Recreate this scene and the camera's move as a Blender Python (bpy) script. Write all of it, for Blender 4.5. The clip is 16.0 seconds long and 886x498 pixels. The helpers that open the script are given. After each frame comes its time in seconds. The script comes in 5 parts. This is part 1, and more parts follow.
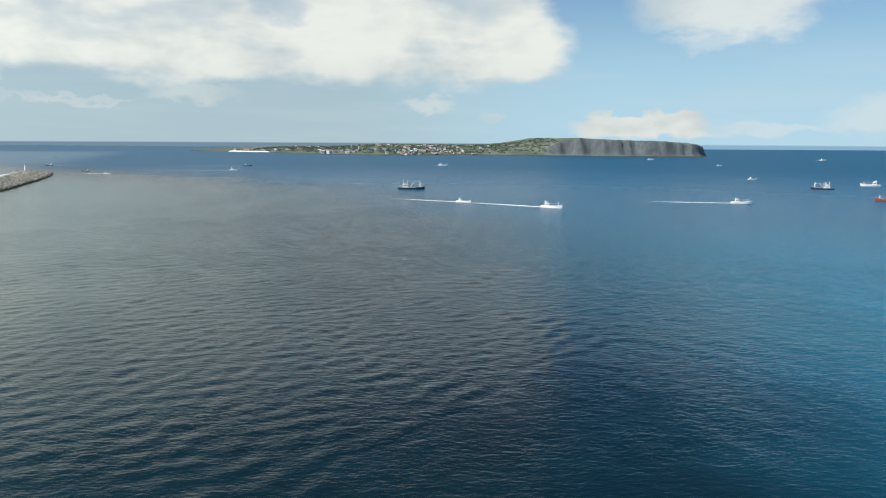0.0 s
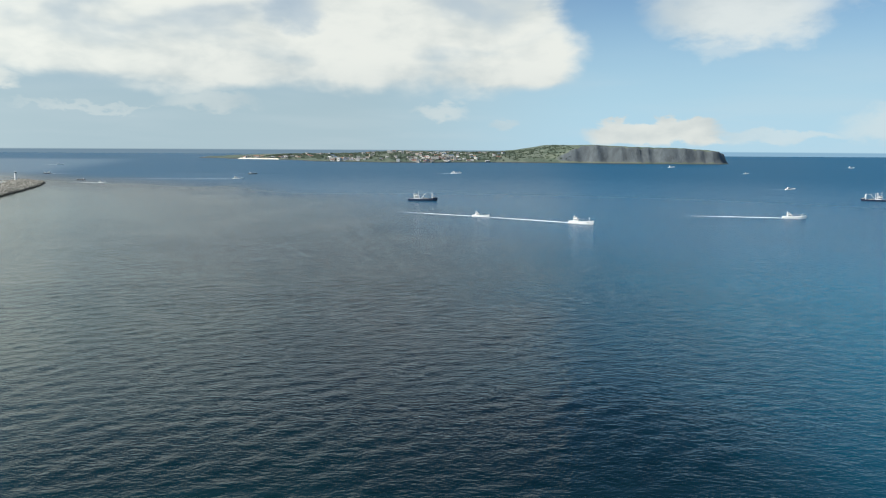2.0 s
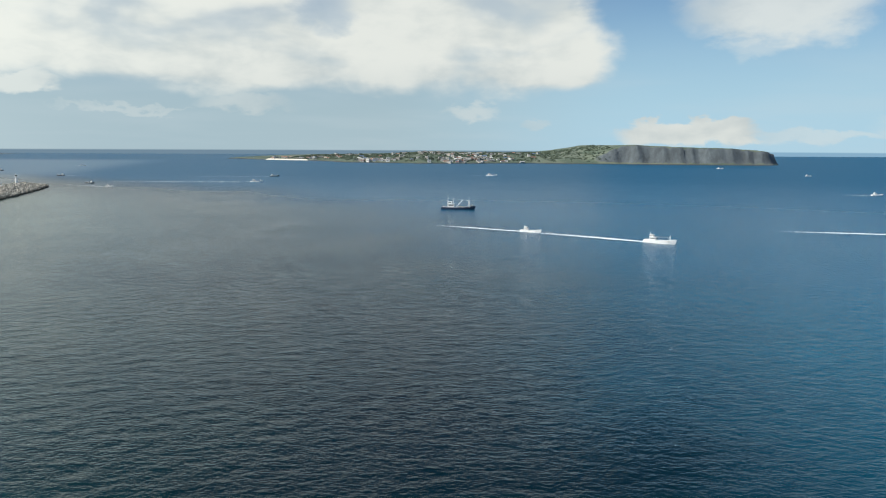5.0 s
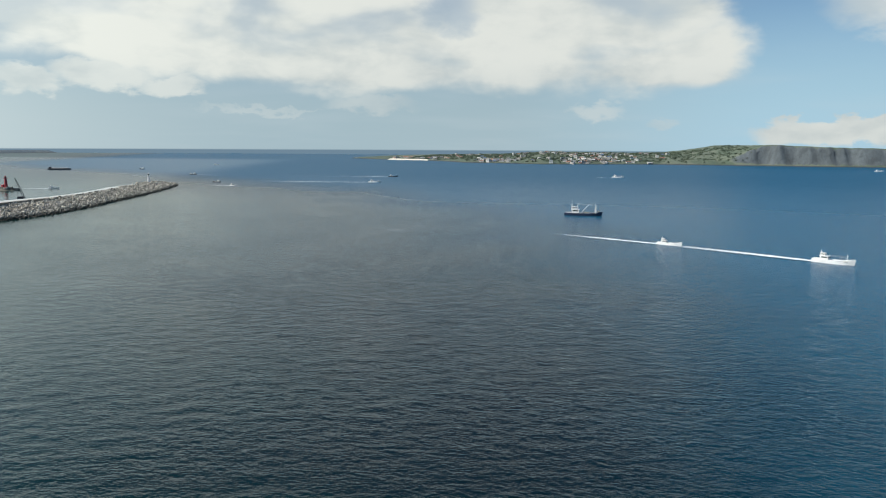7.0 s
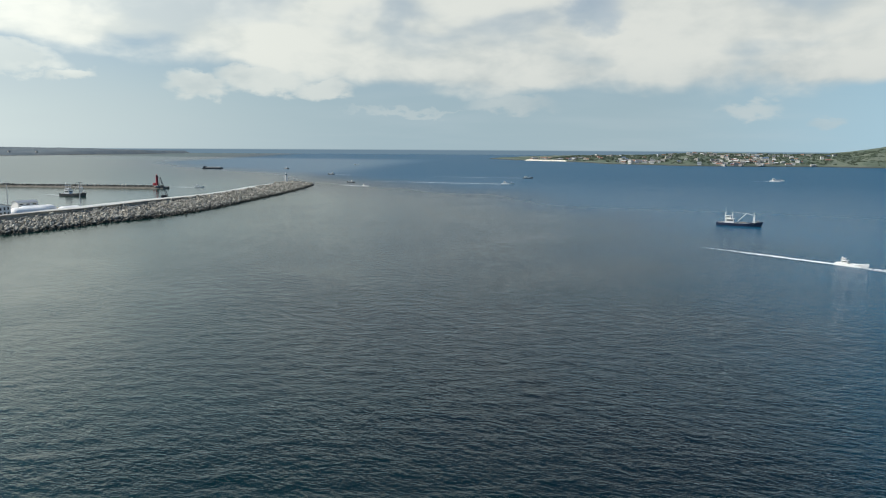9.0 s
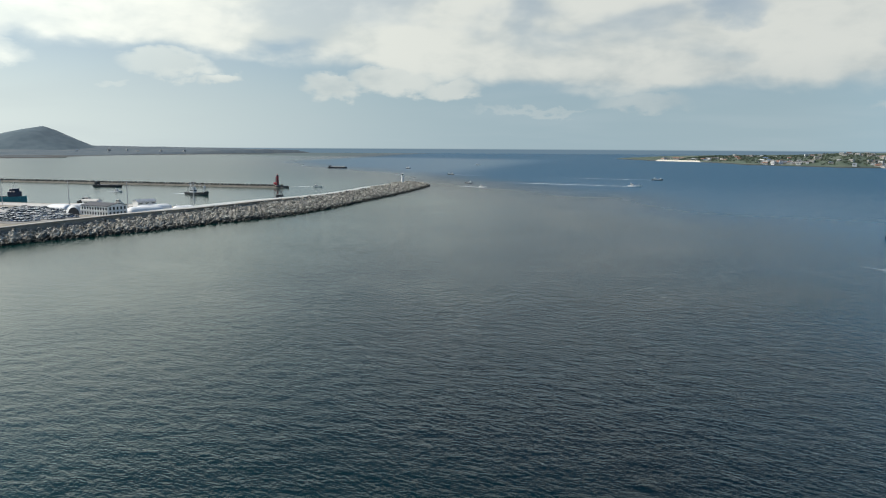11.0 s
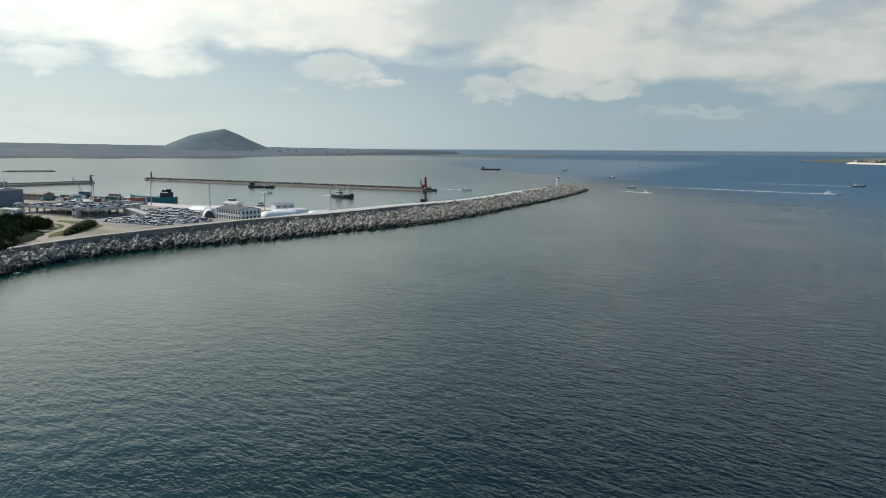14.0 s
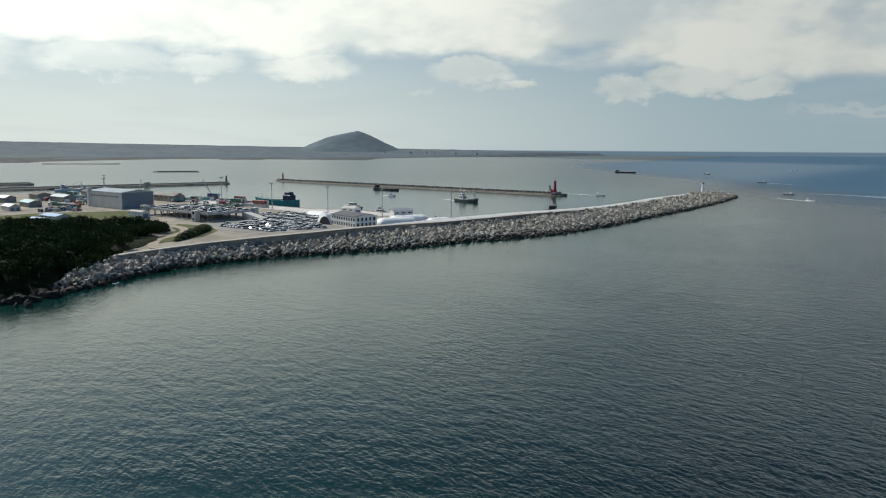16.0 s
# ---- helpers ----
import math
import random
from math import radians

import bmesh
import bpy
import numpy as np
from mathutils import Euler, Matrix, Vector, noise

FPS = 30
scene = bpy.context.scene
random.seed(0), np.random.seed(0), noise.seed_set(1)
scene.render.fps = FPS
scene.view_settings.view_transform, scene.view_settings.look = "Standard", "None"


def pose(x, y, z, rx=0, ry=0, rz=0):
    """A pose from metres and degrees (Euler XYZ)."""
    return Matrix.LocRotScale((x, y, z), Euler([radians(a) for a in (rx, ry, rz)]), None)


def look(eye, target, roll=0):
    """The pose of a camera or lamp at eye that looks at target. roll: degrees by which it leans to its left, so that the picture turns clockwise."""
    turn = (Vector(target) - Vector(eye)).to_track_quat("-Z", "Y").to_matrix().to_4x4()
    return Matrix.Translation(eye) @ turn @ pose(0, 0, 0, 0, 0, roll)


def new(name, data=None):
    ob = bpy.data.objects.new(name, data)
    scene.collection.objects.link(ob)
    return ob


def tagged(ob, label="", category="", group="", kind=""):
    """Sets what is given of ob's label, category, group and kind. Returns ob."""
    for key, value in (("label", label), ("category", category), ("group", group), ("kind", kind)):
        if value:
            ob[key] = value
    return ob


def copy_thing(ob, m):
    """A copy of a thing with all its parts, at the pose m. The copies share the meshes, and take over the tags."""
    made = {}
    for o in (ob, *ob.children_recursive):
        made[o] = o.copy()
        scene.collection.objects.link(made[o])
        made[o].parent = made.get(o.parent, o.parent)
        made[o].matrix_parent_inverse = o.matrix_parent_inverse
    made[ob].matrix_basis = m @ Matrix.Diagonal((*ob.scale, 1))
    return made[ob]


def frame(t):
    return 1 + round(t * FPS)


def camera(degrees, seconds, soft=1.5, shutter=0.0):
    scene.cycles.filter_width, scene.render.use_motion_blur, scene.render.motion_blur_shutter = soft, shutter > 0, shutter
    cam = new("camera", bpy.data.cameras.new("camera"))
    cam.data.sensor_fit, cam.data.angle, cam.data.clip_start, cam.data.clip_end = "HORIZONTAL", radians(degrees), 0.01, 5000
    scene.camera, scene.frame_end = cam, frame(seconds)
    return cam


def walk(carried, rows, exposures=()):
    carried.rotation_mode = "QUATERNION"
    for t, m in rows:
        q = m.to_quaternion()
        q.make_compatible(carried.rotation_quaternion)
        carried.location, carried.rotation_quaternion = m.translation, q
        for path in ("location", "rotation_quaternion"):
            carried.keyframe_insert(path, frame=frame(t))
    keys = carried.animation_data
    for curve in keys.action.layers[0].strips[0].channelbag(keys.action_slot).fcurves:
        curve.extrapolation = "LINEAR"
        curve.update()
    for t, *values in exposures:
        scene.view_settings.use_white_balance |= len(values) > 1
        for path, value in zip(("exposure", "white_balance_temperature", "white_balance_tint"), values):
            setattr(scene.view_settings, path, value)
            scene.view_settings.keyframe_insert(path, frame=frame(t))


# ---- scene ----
cam = camera(64.1, 16.0, soft=1.1)

PATH = [
    (0.0, pose(214.58, 205.27, 50.42, 81.29, -0.35, -0.42)),
    (0.5, pose(214.26, 221.17, 50.43, 81.78, -0.35, -0.22)),
    (1.0, pose(213.90, 237.03, 50.44, 81.83, -0.35, -0.01)),
    (1.5, pose(213.45, 252.84, 50.46, 81.80, -0.35, 0.26)),
    (2.0, pose(212.96, 268.65, 50.50, 81.84, -0.34, 0.56)),
    (2.5, pose(212.43, 284.46, 50.55, 81.83, -0.33, 0.92)),
    (3.0, pose(211.88, 300.24, 50.60, 81.85, -0.34, 1.28)),
    (3.2, pose(211.66, 306.55, 50.62, 81.85, -0.34, 1.42)),
    (5.3, pose(204.62, 369.87, 50.28, 81.87, -0.24, 3.95)),
    (5.5, pose(204.21, 374.06, 50.27, 81.87, -0.24, 4.85)),
    (6.0, pose(203.20, 384.51, 50.25, 81.86, -0.26, 7.54)),
    (6.5, pose(202.14, 394.77, 50.22, 81.85, -0.27, 10.16)),
    (7.0, pose(201.04, 404.80, 50.17, 81.83, -0.30, 12.72)),
    (7.5, pose(199.82, 414.48, 50.14, 81.83, -0.33, 15.06)),
    (8.0, pose(198.63, 423.89, 50.13, 81.84, -0.34, 17.98)),
    (8.5, pose(197.43, 432.98, 50.13, 81.83, -0.34, 20.94)),
    (9.0, pose(196.05, 441.65, 50.15, 81.82, -0.34, 23.83)),
    (9.5, pose(194.41, 450.12, 50.21, 81.81, -0.32, 26.38)),
    (10.0, pose(192.67, 458.69, 50.30, 81.79, -0.29, 28.90)),
    (10.2, pose(191.97, 462.11, 50.34, 81.77, -0.28, 29.85)),
    (12.3, pose(173.06, 500.27, 50.44, 81.77, -0.44, 39.60)),
    (12.5, pose(170.49, 503.32, 50.34, 81.78, -0.43, 40.19)),
    (13.0, pose(164.07, 510.94, 50.08, 81.80, -0.40, 41.86)),
    (13.5, pose(157.45, 518.71, 49.92, 81.79, -0.36, 43.95)),
    (14.0, pose(150.45, 526.41, 49.90, 81.77, -0.30, 46.40)),
    (14.5, pose(143.25, 533.79, 50.01, 81.79, -0.27, 49.04)),
    (15.0, pose(135.83, 540.80, 50.19, 81.82, -0.26, 51.63)),
    (15.5, pose(128.13, 547.43, 50.40, 81.84, -0.27, 54.12)),
    (16.0, pose(120.33, 554.06, 50.57, 81.83, -0.29, 56.81)),
]
walk(cam, PATH, [(0.0, 0.24), (3.0, 0.22), (5.5, 0.14), (9.0, 0.02), (12.5, -0.12), (16.0, -0.26)])

# ---- world, sun ----
SUN_YAW, SUN_EL = 110.0, 43.0      # degrees to the left of +y, and above the horizon
sun_dir = Vector((-math.sin(radians(SUN_YAW)) * math.cos(radians(SUN_EL)),
                  math.cos(radians(SUN_YAW)) * math.cos(radians(SUN_EL)), math.sin(radians(SUN_EL))))
sun_data = bpy.data.lights.new("sun", "SUN")
sun_data.energy, sun_data.angle, sun_data.color = 5.0, radians(0.53), (1.0, 0.95, 0.87)
sun = new("sun", sun_data)
sun.matrix_world = look((0, 0, 400), Vector((0, 0, 400)) - sun_dir)


class Nodes:
    """Short hand for building a node tree."""

    def __init__(self, tree):
        self.tree = tree

    def add(self, kind, **values):
        n = self.tree.nodes.new(kind)
        for k, v in values.items():
            n.inputs[k.replace("_", " ")].default_value = v
        return n

    def link(self, a, b):
        self.tree.links.new(a, b)

    def put(self, socket, v):
        if isinstance(v, (int, float, tuple, list)):
            socket.default_value = v
        else:
            self.link(v, socket)

    def math(self, op, a, b=0.0, clamp=False):
        n = self.tree.nodes.new("ShaderNodeMath")
        n.operation, n.use_clamp = op, clamp
        self.put(n.inputs[0], a)
        self.put(n.inputs[1], b)
        return n.outputs[0]

    def ramp(self, v, a, b, lo=0.0, hi=1.0, kind="SMOOTHSTEP"):
        n = self.tree.nodes.new("ShaderNodeMapRange")
        n.interpolation_type = kind
        self.put(n.inputs["Value"], v)
        for k, x in zip(("From Min", "From Max", "To Min", "To Max"), (a, b, lo, hi)):
            self.put(n.inputs[k], x)
        return n.outputs["Result"]

    def mix(self, f, a, b, how="MIX"):
        n = self.tree.nodes.new("ShaderNodeMix")
        n.data_type, n.blend_type = "RGBA", how
        self.put(n.inputs[0], f)
        self.put(n.inputs[6], a if not isinstance(a, tuple) else (*a[:3], 1))
        self.put(n.inputs[7], b if not isinstance(b, tuple) else (*b[:3], 1))
        return n.outputs[2]

    def vec(self, x, y, z=0.0):
        n = self.tree.nodes.new("ShaderNodeCombineXYZ")
        for s, v in zip(n.inputs, (x, y, z)):
            self.put(s, v)
        return n.outputs[0]

    def noise(self, v, scale, detail=4.0, rough=0.55, warp=0.0):
        n = self.add("ShaderNodeTexNoise", Scale=scale, Detail=detail, Roughness=rough, Distortion=warp)
        if v is not None:
            self.link(v, n.inputs["Vector"])
        return n.outputs["Fac"]


world = bpy.data.worlds.new("world")
scene.world = world
world.use_nodes = True
world.node_tree.nodes.clear()
w = Nodes(world.node_tree)
sky = w.add("ShaderNodeTexSky")
sky.sky_type, sky.sun_disc = "NISHITA", False
sky.sun_elevation, sky.sun_rotation = radians(SUN_EL), radians(-SUN_YAW)
sky.altitude, sky.air_density, sky.dust_density, sky.ozone_density = 50, 1.0, 1.6, 1.5
coord = w.add("ShaderNodeTexCoord")
split = w.add("ShaderNodeSeparateXYZ")
w.link(coord.outputs["Generated"], split.inputs[0])
dx, dy, dz = split.outputs
az = w.math("MULTIPLY", w.math("ARCTAN2", w.math("MULTIPLY", dx, -1.0), dy), 57.2958)
el = w.math("MULTIPLY", w.math("ARCSINE", dz), 57.2958)
# flat cloud layer seen in perspective: coordinates shrink with height above the horizon
lift = w.math("ADD", w.math("MAXIMUM", dz, 0.0), 0.09)
flat = w.vec(w.math("DIVIDE", dx, lift), w.math("DIVIDE", dy, lift), 0.0)
plane = w.vec(w.math("MULTIPLY", az, 0.1), w.math("MULTIPLY", el, 0.2), 3.7)
n_big = w.noise(plane, 1.0, 4.0, 0.48, 0.3)
n_puff = w.noise(plane, 2.6, 6.0, 0.55, 0.2)
n_rag = w.noise(plane, 6.0, 5.0, 0.55, 0.3)
n_high = w.noise(flat, 0.5, 4.0, 0.5, 0.3)
wob = w.math("SUBTRACT", n_big, 0.5)
wob2 = w.math("SUBTRACT", n_puff, 0.5)
el_w = w.math("ADD", el, w.math("ADD", w.math("MULTIPLY", wob, 5.0), w.math("MULTIPLY", wob2, 1.6)))
az_w = w.math("ADD", az, w.math("ADD", w.math("MULTIPLY", wob, 9.0), w.math("MULTIPLY", wob2, 4.0)))
# the main deck: lower edge near 4.5 degrees, rising to the left; ends at the right
edge = w.ramp(az, 22.0, 48.0, 4.4, 6.6)
low = w.ramp(w.math("SUBTRACT", el_w, edge), -0.5, 1.0)
side = w.ramp(az_w, -10.5, -7.5)
holes = w.ramp(w.math("ADD", w.math("MULTIPLY", n_big, 0.5), w.math("MULTIPLY", n_high, 0.5)), 0.40, 0.50, w.ramp(az, 25.0, 50.0, 0.62, 0.75), 1.0)
# overhead the cover breaks up, except towards the sun
gap = w.math("MULTIPLY", w.ramp(w.math("ABSOLUTE", w.math("SUBTRACT", w.math("ADD", az, w.math("MULTIPLY", wob, 22.0)), 0.0)), 22.0, 7.0), 0.95)
above = w.math("MULTIPLY", w.ramp(el, 12.5, 20.0), w.math("MAXIMUM", gap, w.ramp(az, 100.0, 150.0, 0.05, 0.7)))
above = w.math("MAXIMUM", above, w.math("MULTIPLY", w.ramp(el, 14.0, 25.0), w.ramp(az, 125.0, 80.0, 0.86, 0.97)))
deck_cover = w.math("MULTIPLY", w.math("MULTIPLY", w.math("MULTIPLY", low, side), holes), w.math("SUBTRACT", 1.0, above))


def puff(yaw, height, wide, tall, soft=0.5):
    """A single cloud round a direction, with a ragged outline."""
    a = w.math("DIVIDE", w.math("SUBTRACT", w.math("ADD", az, w.math("ADD", w.math("MULTIPLY", wob, 2.0), w.math("MULTIPLY", wob2, 3.0))), yaw), wide)
    b = w.math("DIVIDE", w.math("SUBTRACT", w.math("ADD", el, w.math("ADD", w.math("MULTIPLY", wob2, 2.4), w.math("MULTIPLY", w.math("SUBTRACT", n_rag, 0.5), 2.0))), height), tall)
    r = w.math("ADD", w.math("MULTIPLY", a, a), w.math("MULTIPLY", b, b))
    return w.ramp(r, 1.0 + soft, 1.0 - soft)


# a blue rift between the two halves of the deck
cover = w.math("MULTIPLY", deck_cover, w.math("SUBTRACT", 1.0, w.math("MULTIPLY", puff(12.4, 10.6, 2.2, 1.7, 1.0), 0.55)))
for yaw, height, wide, tall, soft, amount in (
        (-16.0, 1.0, 5.2, 0.95, 0.35, 1.0), (-18.2, 1.5, 2.6, 0.75, 0.4, 1.0), (-13.8, 1.35, 2.2, 0.7, 0.5, 0.95), (-31.5, 1.7, 3.5, 1.3, 0.9, 0.5), (-24.5, 0.9, 4.5, 0.45, 0.9, 0.45),
        (-21.5, 9.8, 5.5, 2.4, 0.8, 0.8), (-20.0, 7.4, 1.6, 0.9, 1.0, 0.35), (-27.5, 11.5, 4.5, 1.5, 0.9, 0.4), (-4.6, 1.8, 0.9, 0.4, 0.9, 0.4),
        (1.0, 3.0, 1.9, 0.6, 0.9, 0.5), (18.5, 3.4, 3.2, 0.7, 0.9, 0.45), (27.0, 2.8, 4.0, 0.25, 0.9, 0.3),
        (33.5, 4.6, 2.6, 0.9, 0.6, 0.8), (38.0, 5.2, 3.2, 1.2, 0.6, 0.85), (42.5, 4.6, 2.2, 0.9, 0.7, 0.75), (51.0, 5.0, 1.4, 0.6, 0.7, 0.85), (54.5, 5.9, 2.8, 0.9, 0.7, 0.85),
        (67.5, 6.1, 3.5, 1.1, 0.7, 0.85), (75.0, 6.3, 2.5, 1.0, 0.8, 0.75), (82.0, 6.2, 4.5, 1.2, 0.8, 0.8),
        (58.0, 4.3, 1.2, 0.25, 0.9, 0.5), (92.0, 7.0, 5.0, 2.5, 0.9, 0.8)):
    cover = w.math("MAXIMUM", cover, w.math("MULTIPLY", puff(yaw, height, wide, tall, soft), amount))
cover = w.math("MULTIPLY", cover, w.ramp(el, 0.0, 0.5))
# clear sky, whitened towards the horizon by sea haze, more so below the sun
clear = w.mix(1.0, sky.outputs[0], (0.040, 0.066, 0.090), "MULTIPLY")
haze = w.mix(w.ramp(az, 24.0, 84.0), w.mix(w.ramp(az, -14.0, 10.0), (0.40, 0.60, 0.72), (0.375, 0.495, 0.55)), (0.88, 0.955, 0.91))
body = w.mix(w.ramp(el, 0.0, 17.0, 0.94, 0.03), clear, haze)
body = w.mix(w.math("MULTIPLY", w.ramp(n_high, 0.42, 0.75, 0.0, 0.2), w.ramp(el, 22.0, 12.0)), body, (0.52, 0.60, 0.64))
# lit and shaded sides of the clouds
bright = w.math("ADD", w.ramp(w.math("ADD", w.math("MULTIPLY", n_big, 0.6), w.math("MULTIPLY", n_puff, 0.4)), 0.38, 0.58, 0.0, 0.6), w.math("ADD", w.ramp(el_w, 4.0, 8.0, 0.05, 0.35), w.ramp(az, 30.0, 90.0, 0.0, 0.15)), True)
cloud = w.mix(bright, (0.55, 0.61, 0.615), (0.815, 0.835, 0.785))
cloud = w.mix(1.0, cloud, w.mix(w.ramp(az, 6.0, 75.0), (0.87, 0.88, 0.885), (1.10, 1.11, 1.08)), "MULTIPLY")
# clouds brighten towards the sun behind them
glow = w.math("ADD", w.math("MULTIPLY", dx, sun_dir.x), w.math("ADD", w.math("MULTIPLY", dy, sun_dir.y), w.math("MULTIPLY", dz, sun_dir.z)))
glow = w.math("MULTIPLY", w.ramp(glow, 0.30, 0.95, 1.0, 1.6), w.ramp(el, 10.5, 19.0, 1.0, 1.1))
cloud = w.mix(1.0, cloud, w.vec(glow, glow, glow), "MULTIPLY")
body = w.mix(cover, body, cloud)
# the sea beyond the sheet, down from the true horizon
body = w.mix(w.ramp(el, -0.17, -0.26, kind="LINEAR"), body, w.mix(w.ramp(az, -14.0, -2.0), (0.22, 0.38, 0.52), (0.15, 0.23, 0.30)))
back = w.add("ShaderNodeBackground", Strength=1.0)
w.link(body, back.inputs[0])
w.link(back.outputs[0], w.add("ShaderNodeOutputWorld").inputs[0])


# ---- materials ----
def material(name, rough=0.7, metal=0.0):
    m = bpy.data.materials.new(name)
    m.use_nodes = True
    n = Nodes(m.node_tree)
    b = m.node_tree.nodes["Principled BSDF"]
    b.inputs["Roughness"].default_value, b.inputs["Metallic"].default_value = rough, metal
    return m, n, b


def mottled(name, dark, light, size=1.0, rough=0.8, metal=0.0, bump=0.02, per_object=0.0, grain=9.0):
    """A surface of two tones: large stains and fine grain, `size` metres across."""
    m, n, b = material(name, rough, metal)
    at = n.add("ShaderNodeTexCoord").outputs["Object"]
    big, fine = n.noise(at, 1.0 / size, 5.0, 0.6), n.noise(at, grain / size, 3.0, 0.6)
    f = n.math("ADD", n.math("MULTIPLY", n.ramp(big, 0.3, 0.7), 0.65), n.math("MULTIPLY", fine, 0.35))
    if per_object:
        info = n.add("ShaderNodeObjectInfo").outputs["Random"]
        f = n.math("ADD", f, n.math("MULTIPLY", n.math("SUBTRACT", info, 0.5), per_object), True)
    n.link(n.mix(f, dark, light), b.inputs["Base Color"])
    if bump:
        bp = n.add("ShaderNodeBump", Strength=0.8, Distance=bump)
        n.link(n.math("ADD", big, n.math("MULTIPLY", fine, 0.5)), bp.inputs["Height"])
        n.link(bp.outputs[0], b.inputs["Normal"])
    return m


def shades(name, colours, rough=0.4, metal=0.0):
    """One of several plain paints, by object."""
    m, n, b = material(name, rough, metal)
    cr = n.add("ShaderNodeValToRGB")
    cr.color_ramp.interpolation = "CONSTANT"
    for i, c in enumerate(colours):
        e = cr.color_ramp.elements[i] if i < 2 else cr.color_ramp.elements.new(i / len(colours))
        e.position, e.color = i / len(colours), (*c, 1)
    n.link(n.add("ShaderNodeObjectInfo").outputs["Random"], cr.inputs[0])
    dirt = n.noise(n.add("ShaderNodeTexCoord").outputs["Object"], 1.3, 4.0)
    n.link(n.mix(n.ramp(dirt, 0.45, 0.75, 0.0, 0.3), cr.outputs[0], (0.2, 0.18, 0.15)), b.inputs["Base Color"])
    return m


def sea_material():
    m, n, b = material("sea_water", 0.1)
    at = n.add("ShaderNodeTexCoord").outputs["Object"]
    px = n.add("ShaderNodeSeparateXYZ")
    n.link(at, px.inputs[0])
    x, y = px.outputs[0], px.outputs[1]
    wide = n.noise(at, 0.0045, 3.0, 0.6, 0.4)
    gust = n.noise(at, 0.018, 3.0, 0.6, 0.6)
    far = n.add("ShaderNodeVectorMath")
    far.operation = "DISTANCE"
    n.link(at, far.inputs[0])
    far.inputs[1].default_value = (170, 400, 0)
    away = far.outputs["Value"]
    # murky green inshore; dark cloud shade and sunlit strait blue put into the colour
    cloud_shade_x = n.math("SUBTRACT", 225.0, n.math("MULTIPLY", n.math("MAXIMUM", n.math("SUBTRACT", y, 480.0), 0.0), 0.5))
    off = n.math("ADD", n.math("SUBTRACT", x, cloud_shade_x), n.math("MULTIPLY", n.math("SUBTRACT", wide, 0.5), 190.0))
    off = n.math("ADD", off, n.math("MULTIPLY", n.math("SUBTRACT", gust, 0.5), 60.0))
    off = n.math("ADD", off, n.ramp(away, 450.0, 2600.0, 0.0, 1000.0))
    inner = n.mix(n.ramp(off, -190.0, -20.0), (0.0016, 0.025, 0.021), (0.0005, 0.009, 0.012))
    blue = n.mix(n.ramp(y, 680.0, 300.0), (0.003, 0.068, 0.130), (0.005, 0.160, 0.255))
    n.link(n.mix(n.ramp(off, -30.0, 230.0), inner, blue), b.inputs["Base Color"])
    b.inputs["IOR"].default_value = 1.333
    mp = n.add("ShaderNodeMapping")
    mp.inputs["Rotation"].default_value = (0, 0, radians(-47))
    mp.inputs["Scale"].default_value = (0.55, 1.0, 1.0)
    n.link(at, mp.inputs["Vector"])
    v = mp.outputs[0]
    # waves too small to tell apart far out make the surface rougher there
    spread = n.ramp(away, 220.0, 1400.0, 0.03, 0.27)
    swell = n.noise(v, 0.28, 2.0, 0.5, 0.4)
    sea = n.noise(v, 0.8, 2.0, 0.55, 0.4)
    chop = n.noise(v, 2.2, 2.0, 0.6, 0.3)
    # calmer behind the breakwater and for some way off its outer side
    across = n.math("ADD", x, n.math("MULTIPLY", n.math("SUBTRACT", y, 700.0), 0.27))
    lee = n.math("ADD", n.ramp(across, -330.0, -215.0, 0.0, 0.35), n.ramp(across, -215.0, 115.0, 0.0, 0.65))
    inshore = n.ramp(n.math("SUBTRACT", y, n.ramp(x, -300.0, -1150.0, 0.0, 1700.0)), 1700.0, 900.0)
    lee = n.math("SUBTRACT", 1.0, n.math("MULTIPLY", n.math("SUBTRACT", 1.0, lee), inshore))
    slick = n.ramp(n.math("ABSOLUTE", n.math("SUBTRACT", n.noise(at, 0.0058, 3.0, 0.5, 0.5), 0.5)), 0.0, 0.016, 0.75, 1.0)
    force = n.math("MULTIPLY", n.math("MULTIPLY", n.ramp(lee, 0.0, 1.0, 0.30, 1.0, "LINEAR"), slick), n.ramp(gust, 0.3, 0.7, 0.7, 1.0))
    force = n.math("MULTIPLY", force, n.math("MULTIPLY", n.ramp(off, -230.0, -10.0, 0.46, 1.0), n.ramp(y, 290.0, 560.0, 0.34, 1.0)))
    force = n.math("MULTIPLY", force, n.ramp(off, -30.0, 160.0, 1.0, 1.55))
    h = n.math("ADD", n.math("MULTIPLY", swell, 0.46), n.math("ADD", n.math("MULTIPLY", sea, 0.42), n.math("MULTIPLY", chop, 0.16)))
    n.link(n.math("ADD", n.ramp(off, 0.0, 160.0, 0.085, 0.17), n.math("MULTIPLY", spread, n.ramp(lee, 0.0, 1.0, 0.6, 1.0))), b.inputs["Roughness"])
    bp = n.add("ShaderNodeBump", Strength=1.0, Distance=1.0)
    bp.inputs["Filter Width"].default_value = 0.05
    n.link(h, bp.inputs["Height"])
    n.link(n.math("MULTIPLY", force, n.ramp(away, 300.0, 1500.0, 1.0, 0.5)), bp.inputs["Strength"])
    n.link(bp.outputs[0], b.inputs["Normal"])
    return m


